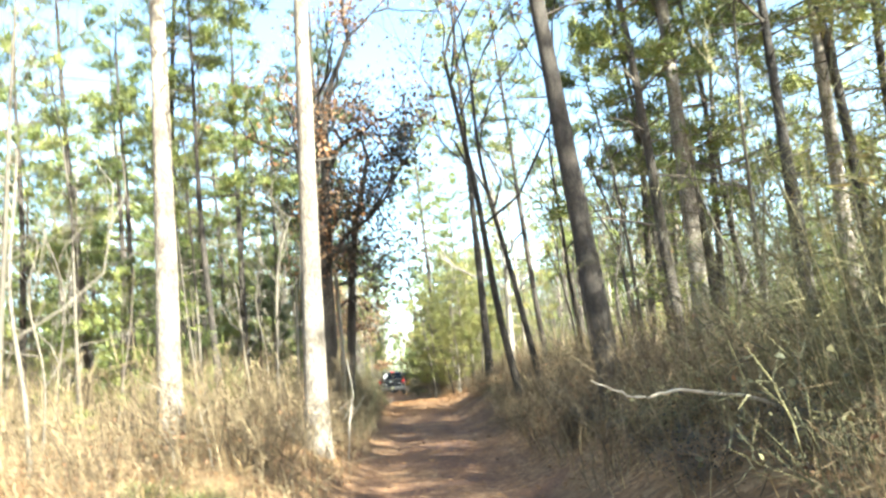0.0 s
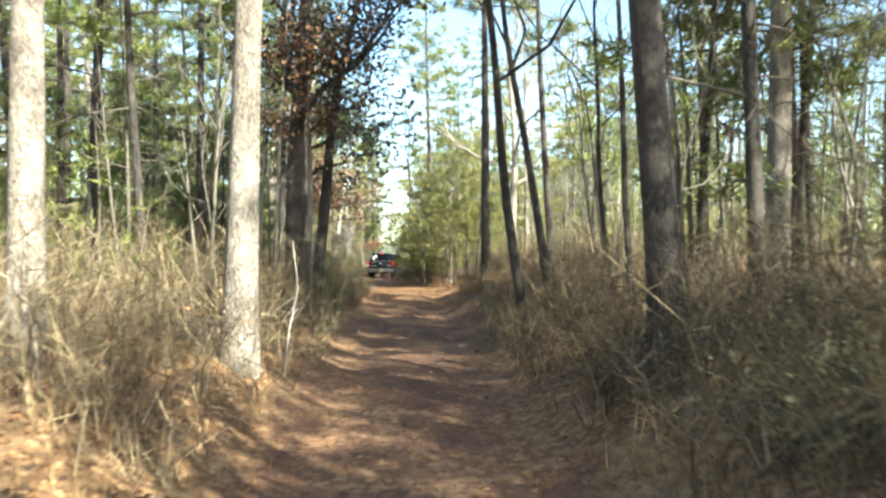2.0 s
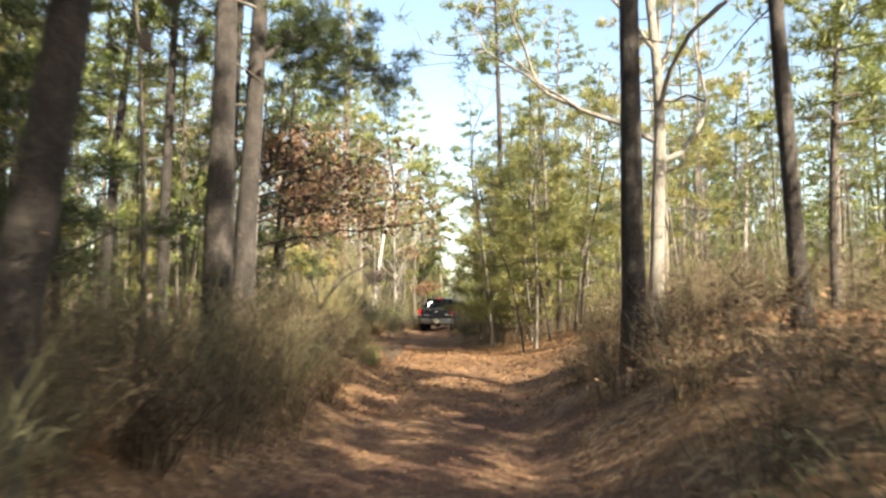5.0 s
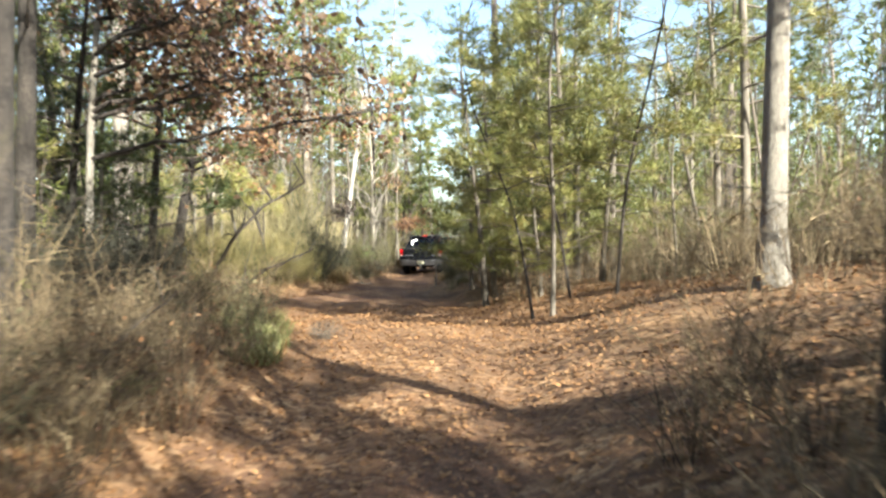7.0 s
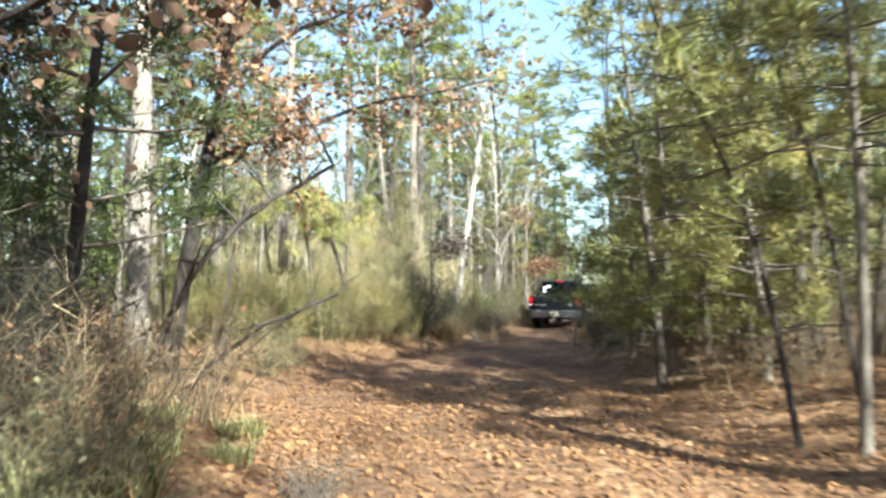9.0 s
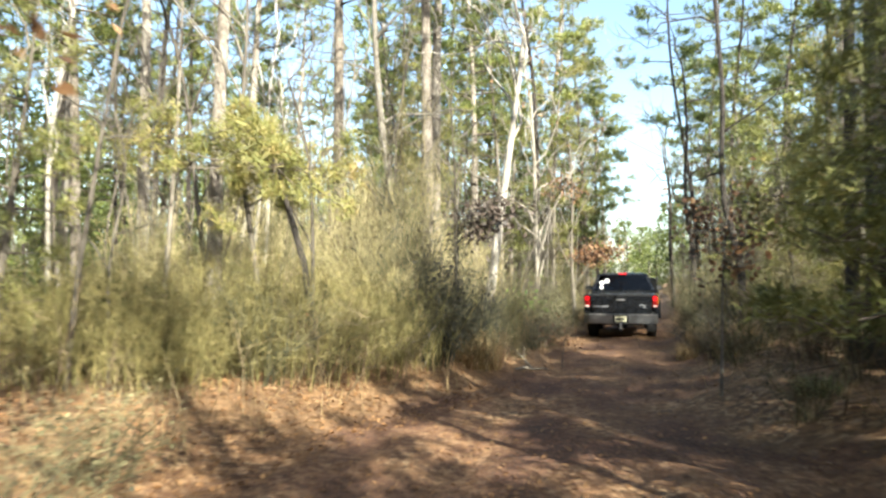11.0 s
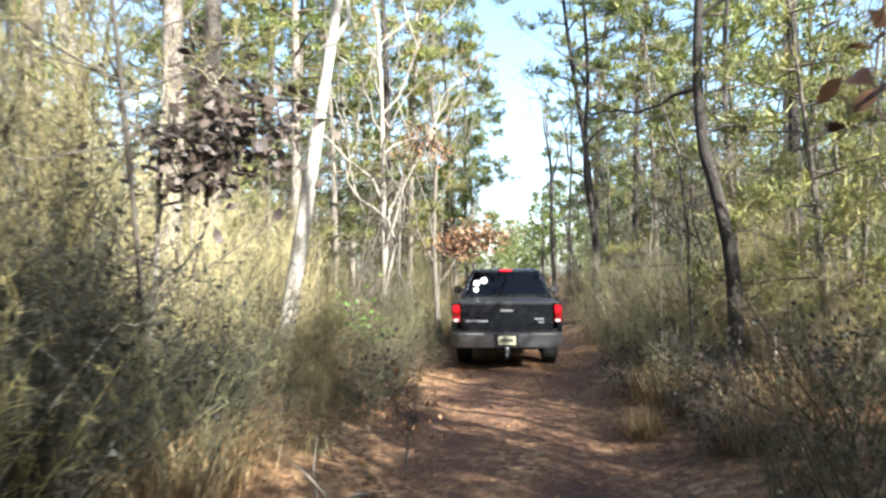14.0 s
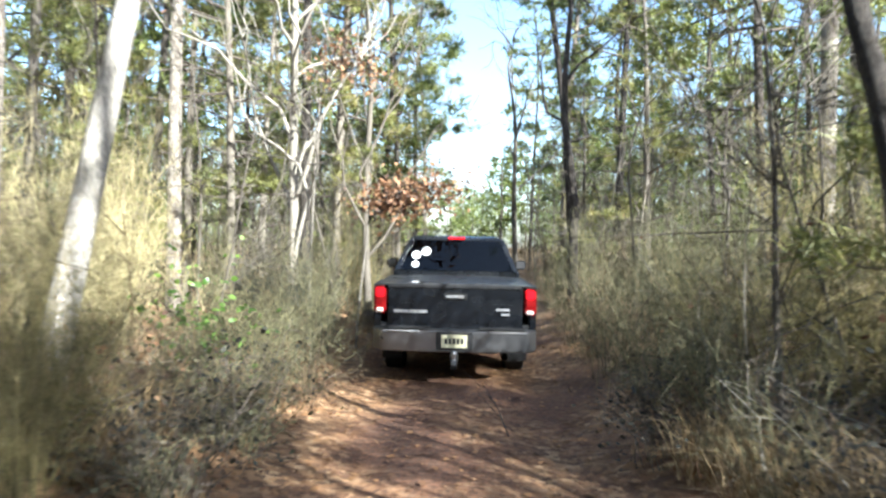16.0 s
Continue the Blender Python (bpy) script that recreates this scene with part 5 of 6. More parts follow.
# undergrowth further off
def undergrowth():
    g = Geo()
    n = 10500
    y = rng.uniform(2, 130, n)
    side = rng.choice([-1, 1], n)
    out = np.abs(rng.normal(0, 11, n)) * np.where(rng.random(n) < 0.3, 0.3, 1.0) + 0.5
    x = trail_mid(y) + side * (trail_half(y) + out)
    x[:1400], y[:1400] = rng.uniform(4.6, 13, 1400), rng.uniform(30, 43, 1400)
    x[1400:2700], y[1400:2700] = rng.uniform(2.9, 9, 1300), rng.uniform(5, 18, 1300)
    x[2700:3700], y[2700:3700] = rng.uniform(-7, 0.1, 1000), rng.uniform(5, 17, 1000)
    bank = (y > 25) & (y < 37) & (side > 0) & (out < 4)
    strip = (y < 7) & (x < 0.5) & (x > -5)
    bank &= x < 4.6 + np.maximum(0, 33 - y)
    bend = (y > 36) & (y < 44) & (side < 0) & (out < 2.5)
    keep = ~(bend & (rng.random(n) < 0.8)) & ~(bank & (rng.random(n) < 0.93)) & ~(strip & (rng.random(n) < 0.85))
    x, y = x[keep], y[keep]
    n = len(x)
    b = np.stack([x, y, height(x, y) - 0.05], -1)
    h = rng.uniform(0.35, 1.7, (n, 1)) * np.where(side_of(x, y)[:, None] < 1.0, 0.6, 1.0)
    far = np.clip((y - 60) / 60, 0, 1)[:, None] + 1
    d = unit(rng.normal(0, 1, (n, 3)))
    d[:, 2] = 0
    mid = b + np.array([0, 0, 0.55]) * h + d * h * rng.uniform(0.05, 0.35, (n, 1)) + rng.normal(0, 0.08, (n, 3))
    tip = b + np.array([0, 0, 1.0]) * h + d * h * rng.uniform(0.2, 1.1, (n, 1)) + rng.normal(0, 0.12, (n, 3))
    w = rng.uniform(0.004, 0.010, (n, 1)) * far
    a = np.array([0, 2.1, 4.2])
    ring = np.stack([np.cos(a), np.sin(a), np.zeros(3)], -1)[None]
    rows = np.concatenate([b[:, None] + ring * w[:, None], mid[:, None] + ring * w[:, None] * 0.8, tip[:, None] + ring * w[:, None] * 0.3], 1)
    base = np.arange(n)[:, None, None] * 9
    q = np.array([[i + 3 * r, (i + 1) % 3 + 3 * r, (i + 1) % 3 + 3 * r + 3, i + 3 * r + 3] for r in range(2) for i in range(3)])[None]
    g.add(rows.reshape(-1, 3), (base + q).reshape(-1, 4))
    # side twigs
    m = n * 12
    pick = np.repeat(np.arange(n), 12)
    s = rng.uniform(-0.4, 1.0, (m, 1))
    p = mid[pick] + (tip[pick] - mid[pick]) * s
    e = p + rng.normal(0, 0.22, (m, 3)) + np.array([0, 0, 0.12])
    sliver(g, p, e, w[pick] * 0.6)
    tagged(new("undergrowth", g.mesh("undergrowth", TWIG)), "leafless brown undergrowth of thin whips across the woods", "undergrowth", kind="stuff")


undergrowth()


def understory():
    """Small evergreens and leafy saplings between the trunks."""
    cen, out, g = [], [], Geo()
    k = 0
    while k < 400:
        y = rng.uniform(4, 95)
        x = float(trail_mid(y) + rng.choice([-1, 1]) * (4.5 + abs(rng.normal(0, 13))))
        if side_of(x, y) < 3.0 or (20 < y < 37 and 0 < x - trail_mid(y) < 6.5):
            continue
        k += 1
        h = rng.uniform(1.5, 5.5)
        z0 = float(height(x, y))
        line = trunk_line(h, 0.1, (rng.normal(0, 0.3), rng.normal(0, 0.3)), 4) + np.array([x, y, z0])
        g.tube(line, np.linspace(0.008 * h + 0.005, 0.006, 4), 3)
        m = 28
        f = rng.uniform(0.12, 1.0, m)
        az = rng.uniform(0, 6.28, m)
        rad = 0.34 * h ** 0.8 * (1.1 - f) * np.sqrt(rng.random(m)) + 0.1
        cen.append(np.stack([x + np.cos(az) * rad, y + np.sin(az) * rad, z0 + f * h], -1))
        out.append(np.stack([np.cos(az), np.sin(az), np.full(m, 0.4)], -1))
    g.slot = 1
    tufts(g, np.concatenate(cen), np.concatenate(out), 14, 0.19, 0.024)
    tagged(new("understory", g.mesh("understory", [BRANCH, NEEDLES])), "low evergreen saplings and leafy growth between the trunks", "undergrowth", kind="stuff")


understory()


def twig_haze():
    """Bare crowns of small hardwoods between the pines."""
    g = Geo()
    p, e = [], []
    k = 0
    while k < 290:
        y = rng.uniform(8, 105)
        x = float(trail_mid(y) + rng.choice([-1, 1]) * (4.0 + abs(rng.normal(0, 11))))
        if side_of(x, y) < 3.0 or (20 < y < 37 and 0 < x - trail_mid(y) < 8):
            continue
        k += 1
        h = rng.uniform(3.5, 9)
        z0 = float(height(x, y))
        line = trunk_line(h, 0.25, (rng.normal(0, 0.5), rng.normal(0, 0.5)), 6) + np.array([x, y, z0])
        g.tube(line, np.linspace(0.006 * h + 0.006, 0.006, 6), 4)
        for i in range(11):
            f = rng.uniform(0.3, 0.95)
            q = limb(np.array([np.interp(f, np.linspace(0, 1, 6), line[:, c]) for c in range(3)]), rng.uniform(0, 6.28), radians(rng.uniform(15, 65)), h * 0.2 * rng.uniform(0.6, 1.3), 0, 3, 0.15)
            g.tube(q, np.array([0.012, 0.008, 0.004]), 3)
            s = q[rng.integers(0, 3, 16)] + rng.normal(0, 0.05, (16, 3))
            p.append(s)
            e.append(s + rng.normal(0, 0.3, (16, 3)) + (q[2] - q[0]) * 0.3)
    k = 0
    while k < 80:
        y = rng.uniform(47.5, 78)
        x = float(trail_mid(y) + rng.choice([-1, 1]) * (trail_half(y) + rng.uniform(1.0, 5.0)))
        k += 1
        h = rng.uniform(2.4, 5.5)
        line = trunk_line(h, 0.35, (rng.normal(0, 0.6), rng.normal(0, 0.6)), 6) + np.array([x, y, float(height(x, y))])
        g.tube(line, np.linspace(0.005 * h + 0.005, 0.005, 6), 4)
        for i in range(14):
            f = rng.uniform(0.15, 0.95)
            q = limb(np.array([np.interp(f, np.linspace(0, 1, 6), line[:, c]) for c in range(3)]), rng.uniform(0, 6.28), radians(rng.uniform(-10, 60)), h * 0.28 * rng.uniform(0.5, 1.3), 0, 3, 0.25)
            g.tube(q, np.array([0.010, 0.007, 0.004]), 3)
            s = q[rng.integers(0, 3, 14)] + rng.normal(0, 0.05, (14, 3))
            p.append(s)
            e.append(s + rng.normal(0, 0.22, (14, 3)) + (q[2] - q[0]) * 0.25)
    sliver(g, np.concatenate(p), np.concatenate(e), 0.006)
    tagged(new("twig_thicket", g.mesh("twig_thicket", BARK_GREY)), "grey haze of bare hardwood twigs between the pines", "undergrowth", kind="stuff")


twig_haze()


def scatter(n, y0, y1, reach, inner, dens):
    y = rng.uniform(y0, y1, n)
    x = trail_mid(y) + rng.choice([-1, 1], n) * (inner + np.abs(rng.normal(0, reach, n)))
    keep = rng.random(n) < dens(x, y)
    x, y = x[keep], y[keep]
    return np.stack([x, y, height(x, y)], -1)


rng = np.random.default_rng(112)
# fallen leaves and grass
g = Geo()
c = scatter(56000, 2, 62, 3.0, 0.0, lambda x, y: np.where(side_of(x, y) < -0.3, 0.34 + 0.4 * ((y > 29) & (y < 42)), 0.8))
leaves(g, c + np.array([0, 0, 0.012]), 0.06, flat=0.95)
tagged(new("fallen_leaves", g.mesh("fallen_leaves", LITTER)), "scattered curled brown and tan fallen leaves", "leaf litter", kind="stuff")
g = Geo()
x, y = rng.uniform(-3.2, 9, 80000), rng.uniform(26, 40, 80000)
ok = (x > -5) & (rng.random(80000) < np.where(side_of(x, y) < -0.3, 0.42, 0.5) * (0.3 + 1.4 * (lumps(x, y, 1.3) + 0.5)))
leaves(g, np.stack([x, y, height(x, y) + 0.02], -1)[ok], 0.056, flat=0.75)
for x0, x1, y0, y1, n in ((-9, -2.5, 38, 47, 11000), (-5, 0.2, 2.5, 10, 5000)):
    x, y = rng.uniform(x0, x1, n), rng.uniform(y0, y1, n)
    ok = (side_of(x, y) > -0.5) & (rng.random(n) < 0.4 + 0.9 * (lumps(x, y, 1.3) + 0.5))
    leaves(g, np.stack([x, y, height(x, y) + 0.02], -1)[ok], 0.056, flat=0.75)
tagged(new("leaf_drift", g.mesh("leaf_drift", LITTER)), "thick drift of dead oak leaves on the bank", "leaf litter", kind="stuff")
g = Geo()
c = scatter(22000, 2, 62, 2.4, 0.0, lambda x, y: np.where(side_of(x, y) < 0.15, 0.0,
            np.where((x < trail_mid(y)) & (((y > 33) & (y < 47)) | (y < 13)), 1.0, np.where((x > trail_mid(y)) & (y > 26) & (y < 38), 0.04, 0.25))))
blades(g, c, 0.40, 0.0035, 1.2)
tagged(new("dry_grass", g.mesh("dry_grass", GRASS_DRY)), "dry straw-coloured grass along the trail", "grass", kind="stuff")


def tussock(h, n, material, spread):
    root = new("grass_tussock")
    for name, count, tall, mat_, lean in (("blade_clump", n, h, material, 1.3), ("thatch", n // 3, h * 0.5, LITTER, 2.0)):
        g = Geo()
        a, r = rng.uniform(0, 6.28, count), spread * np.sqrt(rng.random(count))
        blades(g, np.stack([np.cos(a) * r, np.sin(a) * r, np.full(count, -0.03)], -1), tall, 0.008, lean)
        tagged(part(name, g, mat_, root), kind="stuff")
    return root


tus = tagged(tussock(0.36, 260, GRASS_GREEN, 0.38), "pale green grass tussock at the trail edge", "grass", "grass tussocks")
place(tus, -0.95, 31.2, copy=False)
for x, y, s in ((-0.75, 30.4, 0.8), (-1.3, 31.9, 1.0), (-1.7, 33.0, 0.5), (-2.1, 33.6, 0.55), (-1.9, 32.4, 0.45), (-1.3, 33.3, 0.4), (-1.6, 33.9, 0.5), (-1.1, 28.3, 0.6), (-0.8, 5.6, 0.7), (-1.6, 6.4, 0.8), (-2.4, 5.3, 0.8), (1.0, 45.2, 0.7)):
    place(tus, x, y, rng.uniform(0, 6), s)
straw = tagged(tussock(0.75, 240, GRASS_DRY, 0.45), "tall golden dry grass tussock in sun", "grass", "straw tussocks")
place(straw, -7.3, 46.6, copy=False)
for x, y, s in ((0.35, 52.0, 0.8), (0.65, 51.4, 0.7), (0.3, 53.0, 0.7), (0.95, 50.6, 0.8), (0.5, 50.0, 0.6), (-0.1, 51.5, 0.5)):
    place(straw, x, y, rng.uniform(0, 6), s)
k = 0
while k < 34:
    x, y = (rng.uniform(-11, -5.2), rng.uniform(45.6, 50)) if k < 24 else (rng.uniform(-6, -3.2), rng.uniform(48, 55))
    if side_of(x, y) > 0.4:
        k += 1
        place(straw, x, y, rng.uniform(0, 6), rng.uniform(0.7, 1.25))

# pines, the first added across the trail to shade brush by the second bend
light_pine = tagged(pine(13, 0.10, (0.3, 0.2), 0.2, 0.16, 2.1, 36, 4, 17, 22, 0.22, 0.022, BARK_GREY, NEEDLES_DRY, 8, "tall pine with a long yellow-green crown"), group="light pines")
place(light_pine, 6.3, 35.9, copy=False)
for x, y, s in ((-4.3, 64.0, 1.0), (-5.7, 61.4, 0.95), (-3.3, 68.5, 1.05), (-7.3, 63.5, 1.0), (-8.6, 58.9, 0.95)):
    place(light_pine, x, y, rng.uniform(0, 6), s)


# ---- vehicles ----
def gloss(name, color, rough, metal=0.0, coat=0.0, emit=0.0, dirt=0.0, shine=0.5):
    m = bpy.data.materials.new(name)
    m.use_nodes = True
    n, l = m.node_tree.nodes, m.node_tree.links
    b = n["Principled BSDF"]
    b.inputs["Base Color"].default_value = (*color, 1)
    b.inputs["Roughness"].default_value, b.inputs["Metallic"].default_value, b.inputs["Coat Weight"].default_value = rough, metal, coat
    b.inputs["Specular IOR Level"].default_value = shine
    if emit:
        b.inputs["Emission Color"].default_value, b.inputs["Emission Strength"].default_value = (*color, 1), emit
    if dirt:
        co, t, r = n.new("ShaderNodeTexCoord"), n.new("ShaderNodeTexNoise"), n.new("ShaderNodeValToRGB")
        t.inputs["Scale"].default_value, t.inputs["Detail"].default_value = 5, 6
        l.new(co.outputs["Object"], t.inputs["Vector"])
        l.new(t.outputs["Fac"], r.inputs["Fac"])
        e = r.color_ramp.elements
        e[0].position, e[0].color = 0.45, (*color, 1)
        e[1].position, e[1].color = 0.9, (*[v + dirt * k for v, k in zip(color, (0.30, 0.24, 0.17))], 1)
        l.new(r.outputs["Color"], b.inputs["Base Color"])
        rr = n.new("ShaderNodeMapRange")
        rr.inputs["To Min"].default_value, rr.inputs["To Max"].default_value = rough, min(1, rough + 0.35)
        l.new(t.outputs["Fac"], rr.inputs["Value"])
        l.new(rr.outputs["Result"], b.inputs["Roughness"])
    return m


PAINT = gloss("black_car_paint", (0.004, 0.005, 0.007), 0.09, 0, 0.1, 0, 0.008, 0.4)
COVER = gloss("black_bed_cover", (0.02, 0.021, 0.024), 0.32, 0, 0.5, 0, 0.03)
PAINT_YELLOW = gloss("yellow_car_paint", (0.62, 0.36, 0.03), 0.3, 0, 0.5, 0, 0.1)
PLASTIC = gloss("black_plastic", (0.010, 0.010, 0.011), 0.5, dirt=0.03, shine=0.3)
RUBBER = gloss("tyre_rubber", (0.014, 0.013, 0.013), 0.85, dirt=0.15)
CHROME = gloss("worn_chrome", (0.55, 0.55, 0.56), 0.22, 1.0, dirt=0.3)
BUMPER = gloss("smoked_chrome", (0.20, 0.20, 0.21), 0.16, 0.95, dirt=0.10)
STEEL = gloss("dull_steel", (0.30, 0.30, 0.30), 0.45, 0.9, dirt=0.2)
LAMP_RED = gloss("lit_tail_light", (0.50, 0.005, 0.010), 0.15, 0, 0.2, 0.35)
LAMP_DIM = gloss("red_lens", (0.16, 0.005, 0.006), 0.15, 0, 0.2)
LAMP_CLEAR = gloss("clear_lens", (0.55, 0.45, 0.42), 0.12, 0, 0.5)
PLATE = gloss("plate_face", (0.38, 0.36, 0.24), 0.6)
WHITE = gloss("white_decal", (0.6, 0.6, 0.6), 0.6)
BADGE = gloss("badge_silver", (0.35, 0.35, 0.36), 0.4, 0.6)
INSIDE = gloss("cab_interior", (0.03, 0.03, 0.032), 0.8)


def glass_mat():
    m = bpy.data.materials.new("tinted_glass")
    m.use_nodes = True
    b = m.node_tree.nodes["Principled BSDF"]
    b.inputs["Base Color"].default_value = (0.012, 0.014, 0.018, 1)
    b.inputs["Roughness"].default_value, b.inputs["Transmission Weight"].default_value, b.inputs["IOR"].default_value = 0.03, 1.0, 1.33
    return m


GLASS = glass_mat()


def solid(name, make, material, parent, label="", bevel=0.0, segs=2, smooth=True):
    """Links a bmesh as one mesh under its thing."""
    bm = bmesh.new()
    make(bm)
    if bevel:
        bmesh.ops.bevel(bm, geom=bm.edges[:], offset=bevel, segments=segs, affect="EDGES", clamp_overlap=True)
    bmesh.ops.recalc_face_normals(bm, faces=bm.faces[:])
    me = bpy.data.meshes.new(name)
    bm.to_mesh(me)
    bm.free()
    if smooth:
        me.shade_smooth()
        me.set_sharp_from_angle(angle=radians(35))
    me.materials.append(material)
    ob = new(name, me)
    ob.parent = parent
    if label:
        ob["label"] = label
    return ob


def box(x0, x1, y0, y1, z0, z1):
    def make(bm):
        bmesh.ops.create_cube(bm, size=1, matrix=Matrix.Translation(((x0 + x1) / 2, (y0 + y1) / 2, (z0 + z1) / 2)) @ Matrix.Diagonal((x1 - x0, y1 - y0, z1 - z0, 1)))
    return make


def prism(outline, x0, x1):
    """Extrudes an outline in y, z from x0 to x1."""
    def make(bm):
        a = [bm.verts.new((x0, y, z)) for y, z in outline]
        b = [bm.verts.new((x1, y, z)) for y, z in outline]
        bm.faces.new(a)
        bm.faces.new(b[::-1])
        for i in range(len(a)):
            j = (i + 1) % len(a)
            bm.faces.new((a[j], a[i], b[i], b[j]))
    return make


def loft(rings):
    def make(bm):
        rows = [[bm.verts.new(p) for p in r] for r in rings]
        for r, s in zip(rows, rows[1:]):
            for i in range(len(r)):
                j = (i + 1) % len(r)
                bm.faces.new((r[i], r[j], s[j], s[i]))
        bm.faces.new(rows[0][::-1])
        bm.faces.new(rows[-1])
    return make


def turned(profile, at, segs=28):
    """A ring about the x axis from (offset along x, radius) pairs."""
    def make(bm):
        rows = []
        for k in range(segs):
            a = 2 * math.pi * k / segs
            rows.append([bm.verts.new((at[0] + o, at[1] + r * math.cos(a), at[2] + r * math.sin(a))) for o, r in profile])
        for k in range(segs):
            r, s = rows[k], rows[(k + 1) % segs]
            for i in range(len(profile) - 1):
                bm.faces.new((r[i], r[i + 1], s[i + 1], s[i]))
    return make


def wheel(parent, x, y, r, w, side):
    wh = solid("wheel", turned([(-w / 2, r * 0.62), (-w / 2, r * 0.9), (-w * 0.38, r), (0, r * 1.005), (w * 0.38, r), (w / 2, r * 0.9), (w / 2, r * 0.62)], (x, y, r)), RUBBER, parent)
    solid("rim", turned([(side * w * 0.42, r * 0.64), (side * w * 0.30, r * 0.58), (side * w * 0.22, r * 0.30), (side * w * 0.34, r * 0.16), (side * w * 0.34, 0.01)], (x, y, r), 20), STEEL, wh)
    for k in range(14):
        a = 2 * math.pi * k / 14
        solid("tread_block", box(-w * 0.42, w * 0.42, -0.045, 0.045, r - 0.005, r + 0.014), RUBBER, wh, smooth=False).matrix_basis = \
            Matrix.Translation((x, y, r)) @ Matrix.Rotation(a, 4, "X")
    return wh


def pickup():
    """A black pickup truck seen from behind: y runs ahead from the rear bumper, x to its right."""
    t = new("pickup_truck")
    tagged(t, "dusty black pickup truck with lit tail lights on the trail", "truck")
    cut = [(1.72 - 0.46 * math.cos(a), 0.44 + 0.46 * math.sin(a)) for a in np.linspace(0.35, math.pi - 0.35, 9)]
    side = [(0.14, 0.66), (0.12, 1.25), (2.44, 1.27), (2.44, 0.58)] + [(y, z) for y, z in cut[::-1]]
    for s in (-1, 1):
        x0, x1 = sorted((s * 0.99, s * 0.90))
        solid("bed_side", prism(side, x0, x1), PAINT, t, bevel=0.02)
        lip = [(1.70 - 0.54 * math.cos(a), 0.44 + 0.54 * math.sin(a)) for a in np.linspace(0.3, math.pi - 0.3, 11)]
        lip += [(1.70 - 0.45 * math.cos(a), 0.44 + 0.45 * math.sin(a)) for a in np.linspace(math.pi - 0.3, 0.3, 11)]
        x0, x1 = sorted((s * 1.035, s * 0.97))
        solid("wheel_arch", prism(lip, x0, x1), PAINT, t, bevel=0.012)
        x0, x1 = sorted((s * 0.985, s * 0.835))
        lamp = solid("tail_light", box(x0, x1, 0.085, 0.20, 0.92, 1.245), LAMP_DIM, t, "red tail light", bevel=0.025)
        solid("brake_lens", box(x0 + 0.02, x1 - 0.02, 0.072, 0.10, 1.115, 1.225), LAMP_RED, lamp, bevel=0.012)
        solid("turn_lens", box(x0 + 0.02, x1 - 0.02, 0.076, 0.10, 1.02, 1.10), LAMP_DIM, lamp, bevel=0.012)
        solid("reverse_lens", box(x0 + 0.03, x1 - 0.03, 0.074, 0.10, 0.935, 0.985), LAMP_CLEAR, lamp, bevel=0.01)
        x0, x1 = sorted((s * 1.0, s * 0.86))
        solid("bed_rail", prism([(0.12, 1.235), (0.12, 1.27), (2.44, 1.29), (2.44, 1.255)], x0, x1), PLASTIC, t, bevel=0.012)
        x0, x1 = sorted((s * 0.97, s * 0.70))
        solid("mud_flap", box(x0, x1, 1.12, 1.14, 0.22, 0.62), PLASTIC, t)
        wheel(t, s * 0.83, 1.70, 0.40, 0.27, s)
        wheel(t, s * 0.83, 5.05, 0.40, 0.27, s)
        m = solid("mirror", box(*sorted((s * 1.02, s * 1.21)), 3.98, 4.06, 1.36, 1.52), PLASTIC, t, "black door mirror", bevel=0.03)
        solid("mirror_glass", box(*sorted((s * 1.045, s * 1.185)), 3.972, 3.982, 1.385, 1.50), BUMPER, m)
        solid("mirror_arm", box(*sorted((s * 0.92, s * 1.04)), 4.0, 4.05, 1.40, 1.45), PLASTIC, m)
    gate = solid("tailgate", box(-0.82, 0.82, 0.10, 0.17, 0.66, 1.24), PAINT, t, "black tailgate", bevel=0.02)
    solid("tailgate_cap", box(-0.82, 0.82, 0.095, 0.19, 1.225, 1.27), PLASTIC, gate, bevel=0.015)
    solid("crease_panel", box(-0.70, 0.70, 0.088, 0.11, 0.80, 1.06), PAINT, gate, bevel=0.01)
    solid("handle_bezel", box(-0.15, 0.15, 0.080, 0.11, 1.09, 1.18), PLASTIC, gate, bevel=0.015)
    solid("handle", box(-0.11, 0.11, 0.068, 0.085, 1.115, 1.15), CHROME, gate, bevel=0.008)
    for k, (x0, x1) in enumerate(((-0.74, -0.56), (-0.55, -0.45), (-0.44, -0.33))):
        solid("badge", box(x0, x1, 0.078, 0.092, 0.93, 0.965), BADGE, gate)
    solid("badge", box(0.50, 0.66, 0.078, 0.092, 0.97, 1.0), BADGE, gate)
    solid("badge", box(0.56, 0.66, 0.078, 0.092, 0.915, 0.94), BADGE, gate)
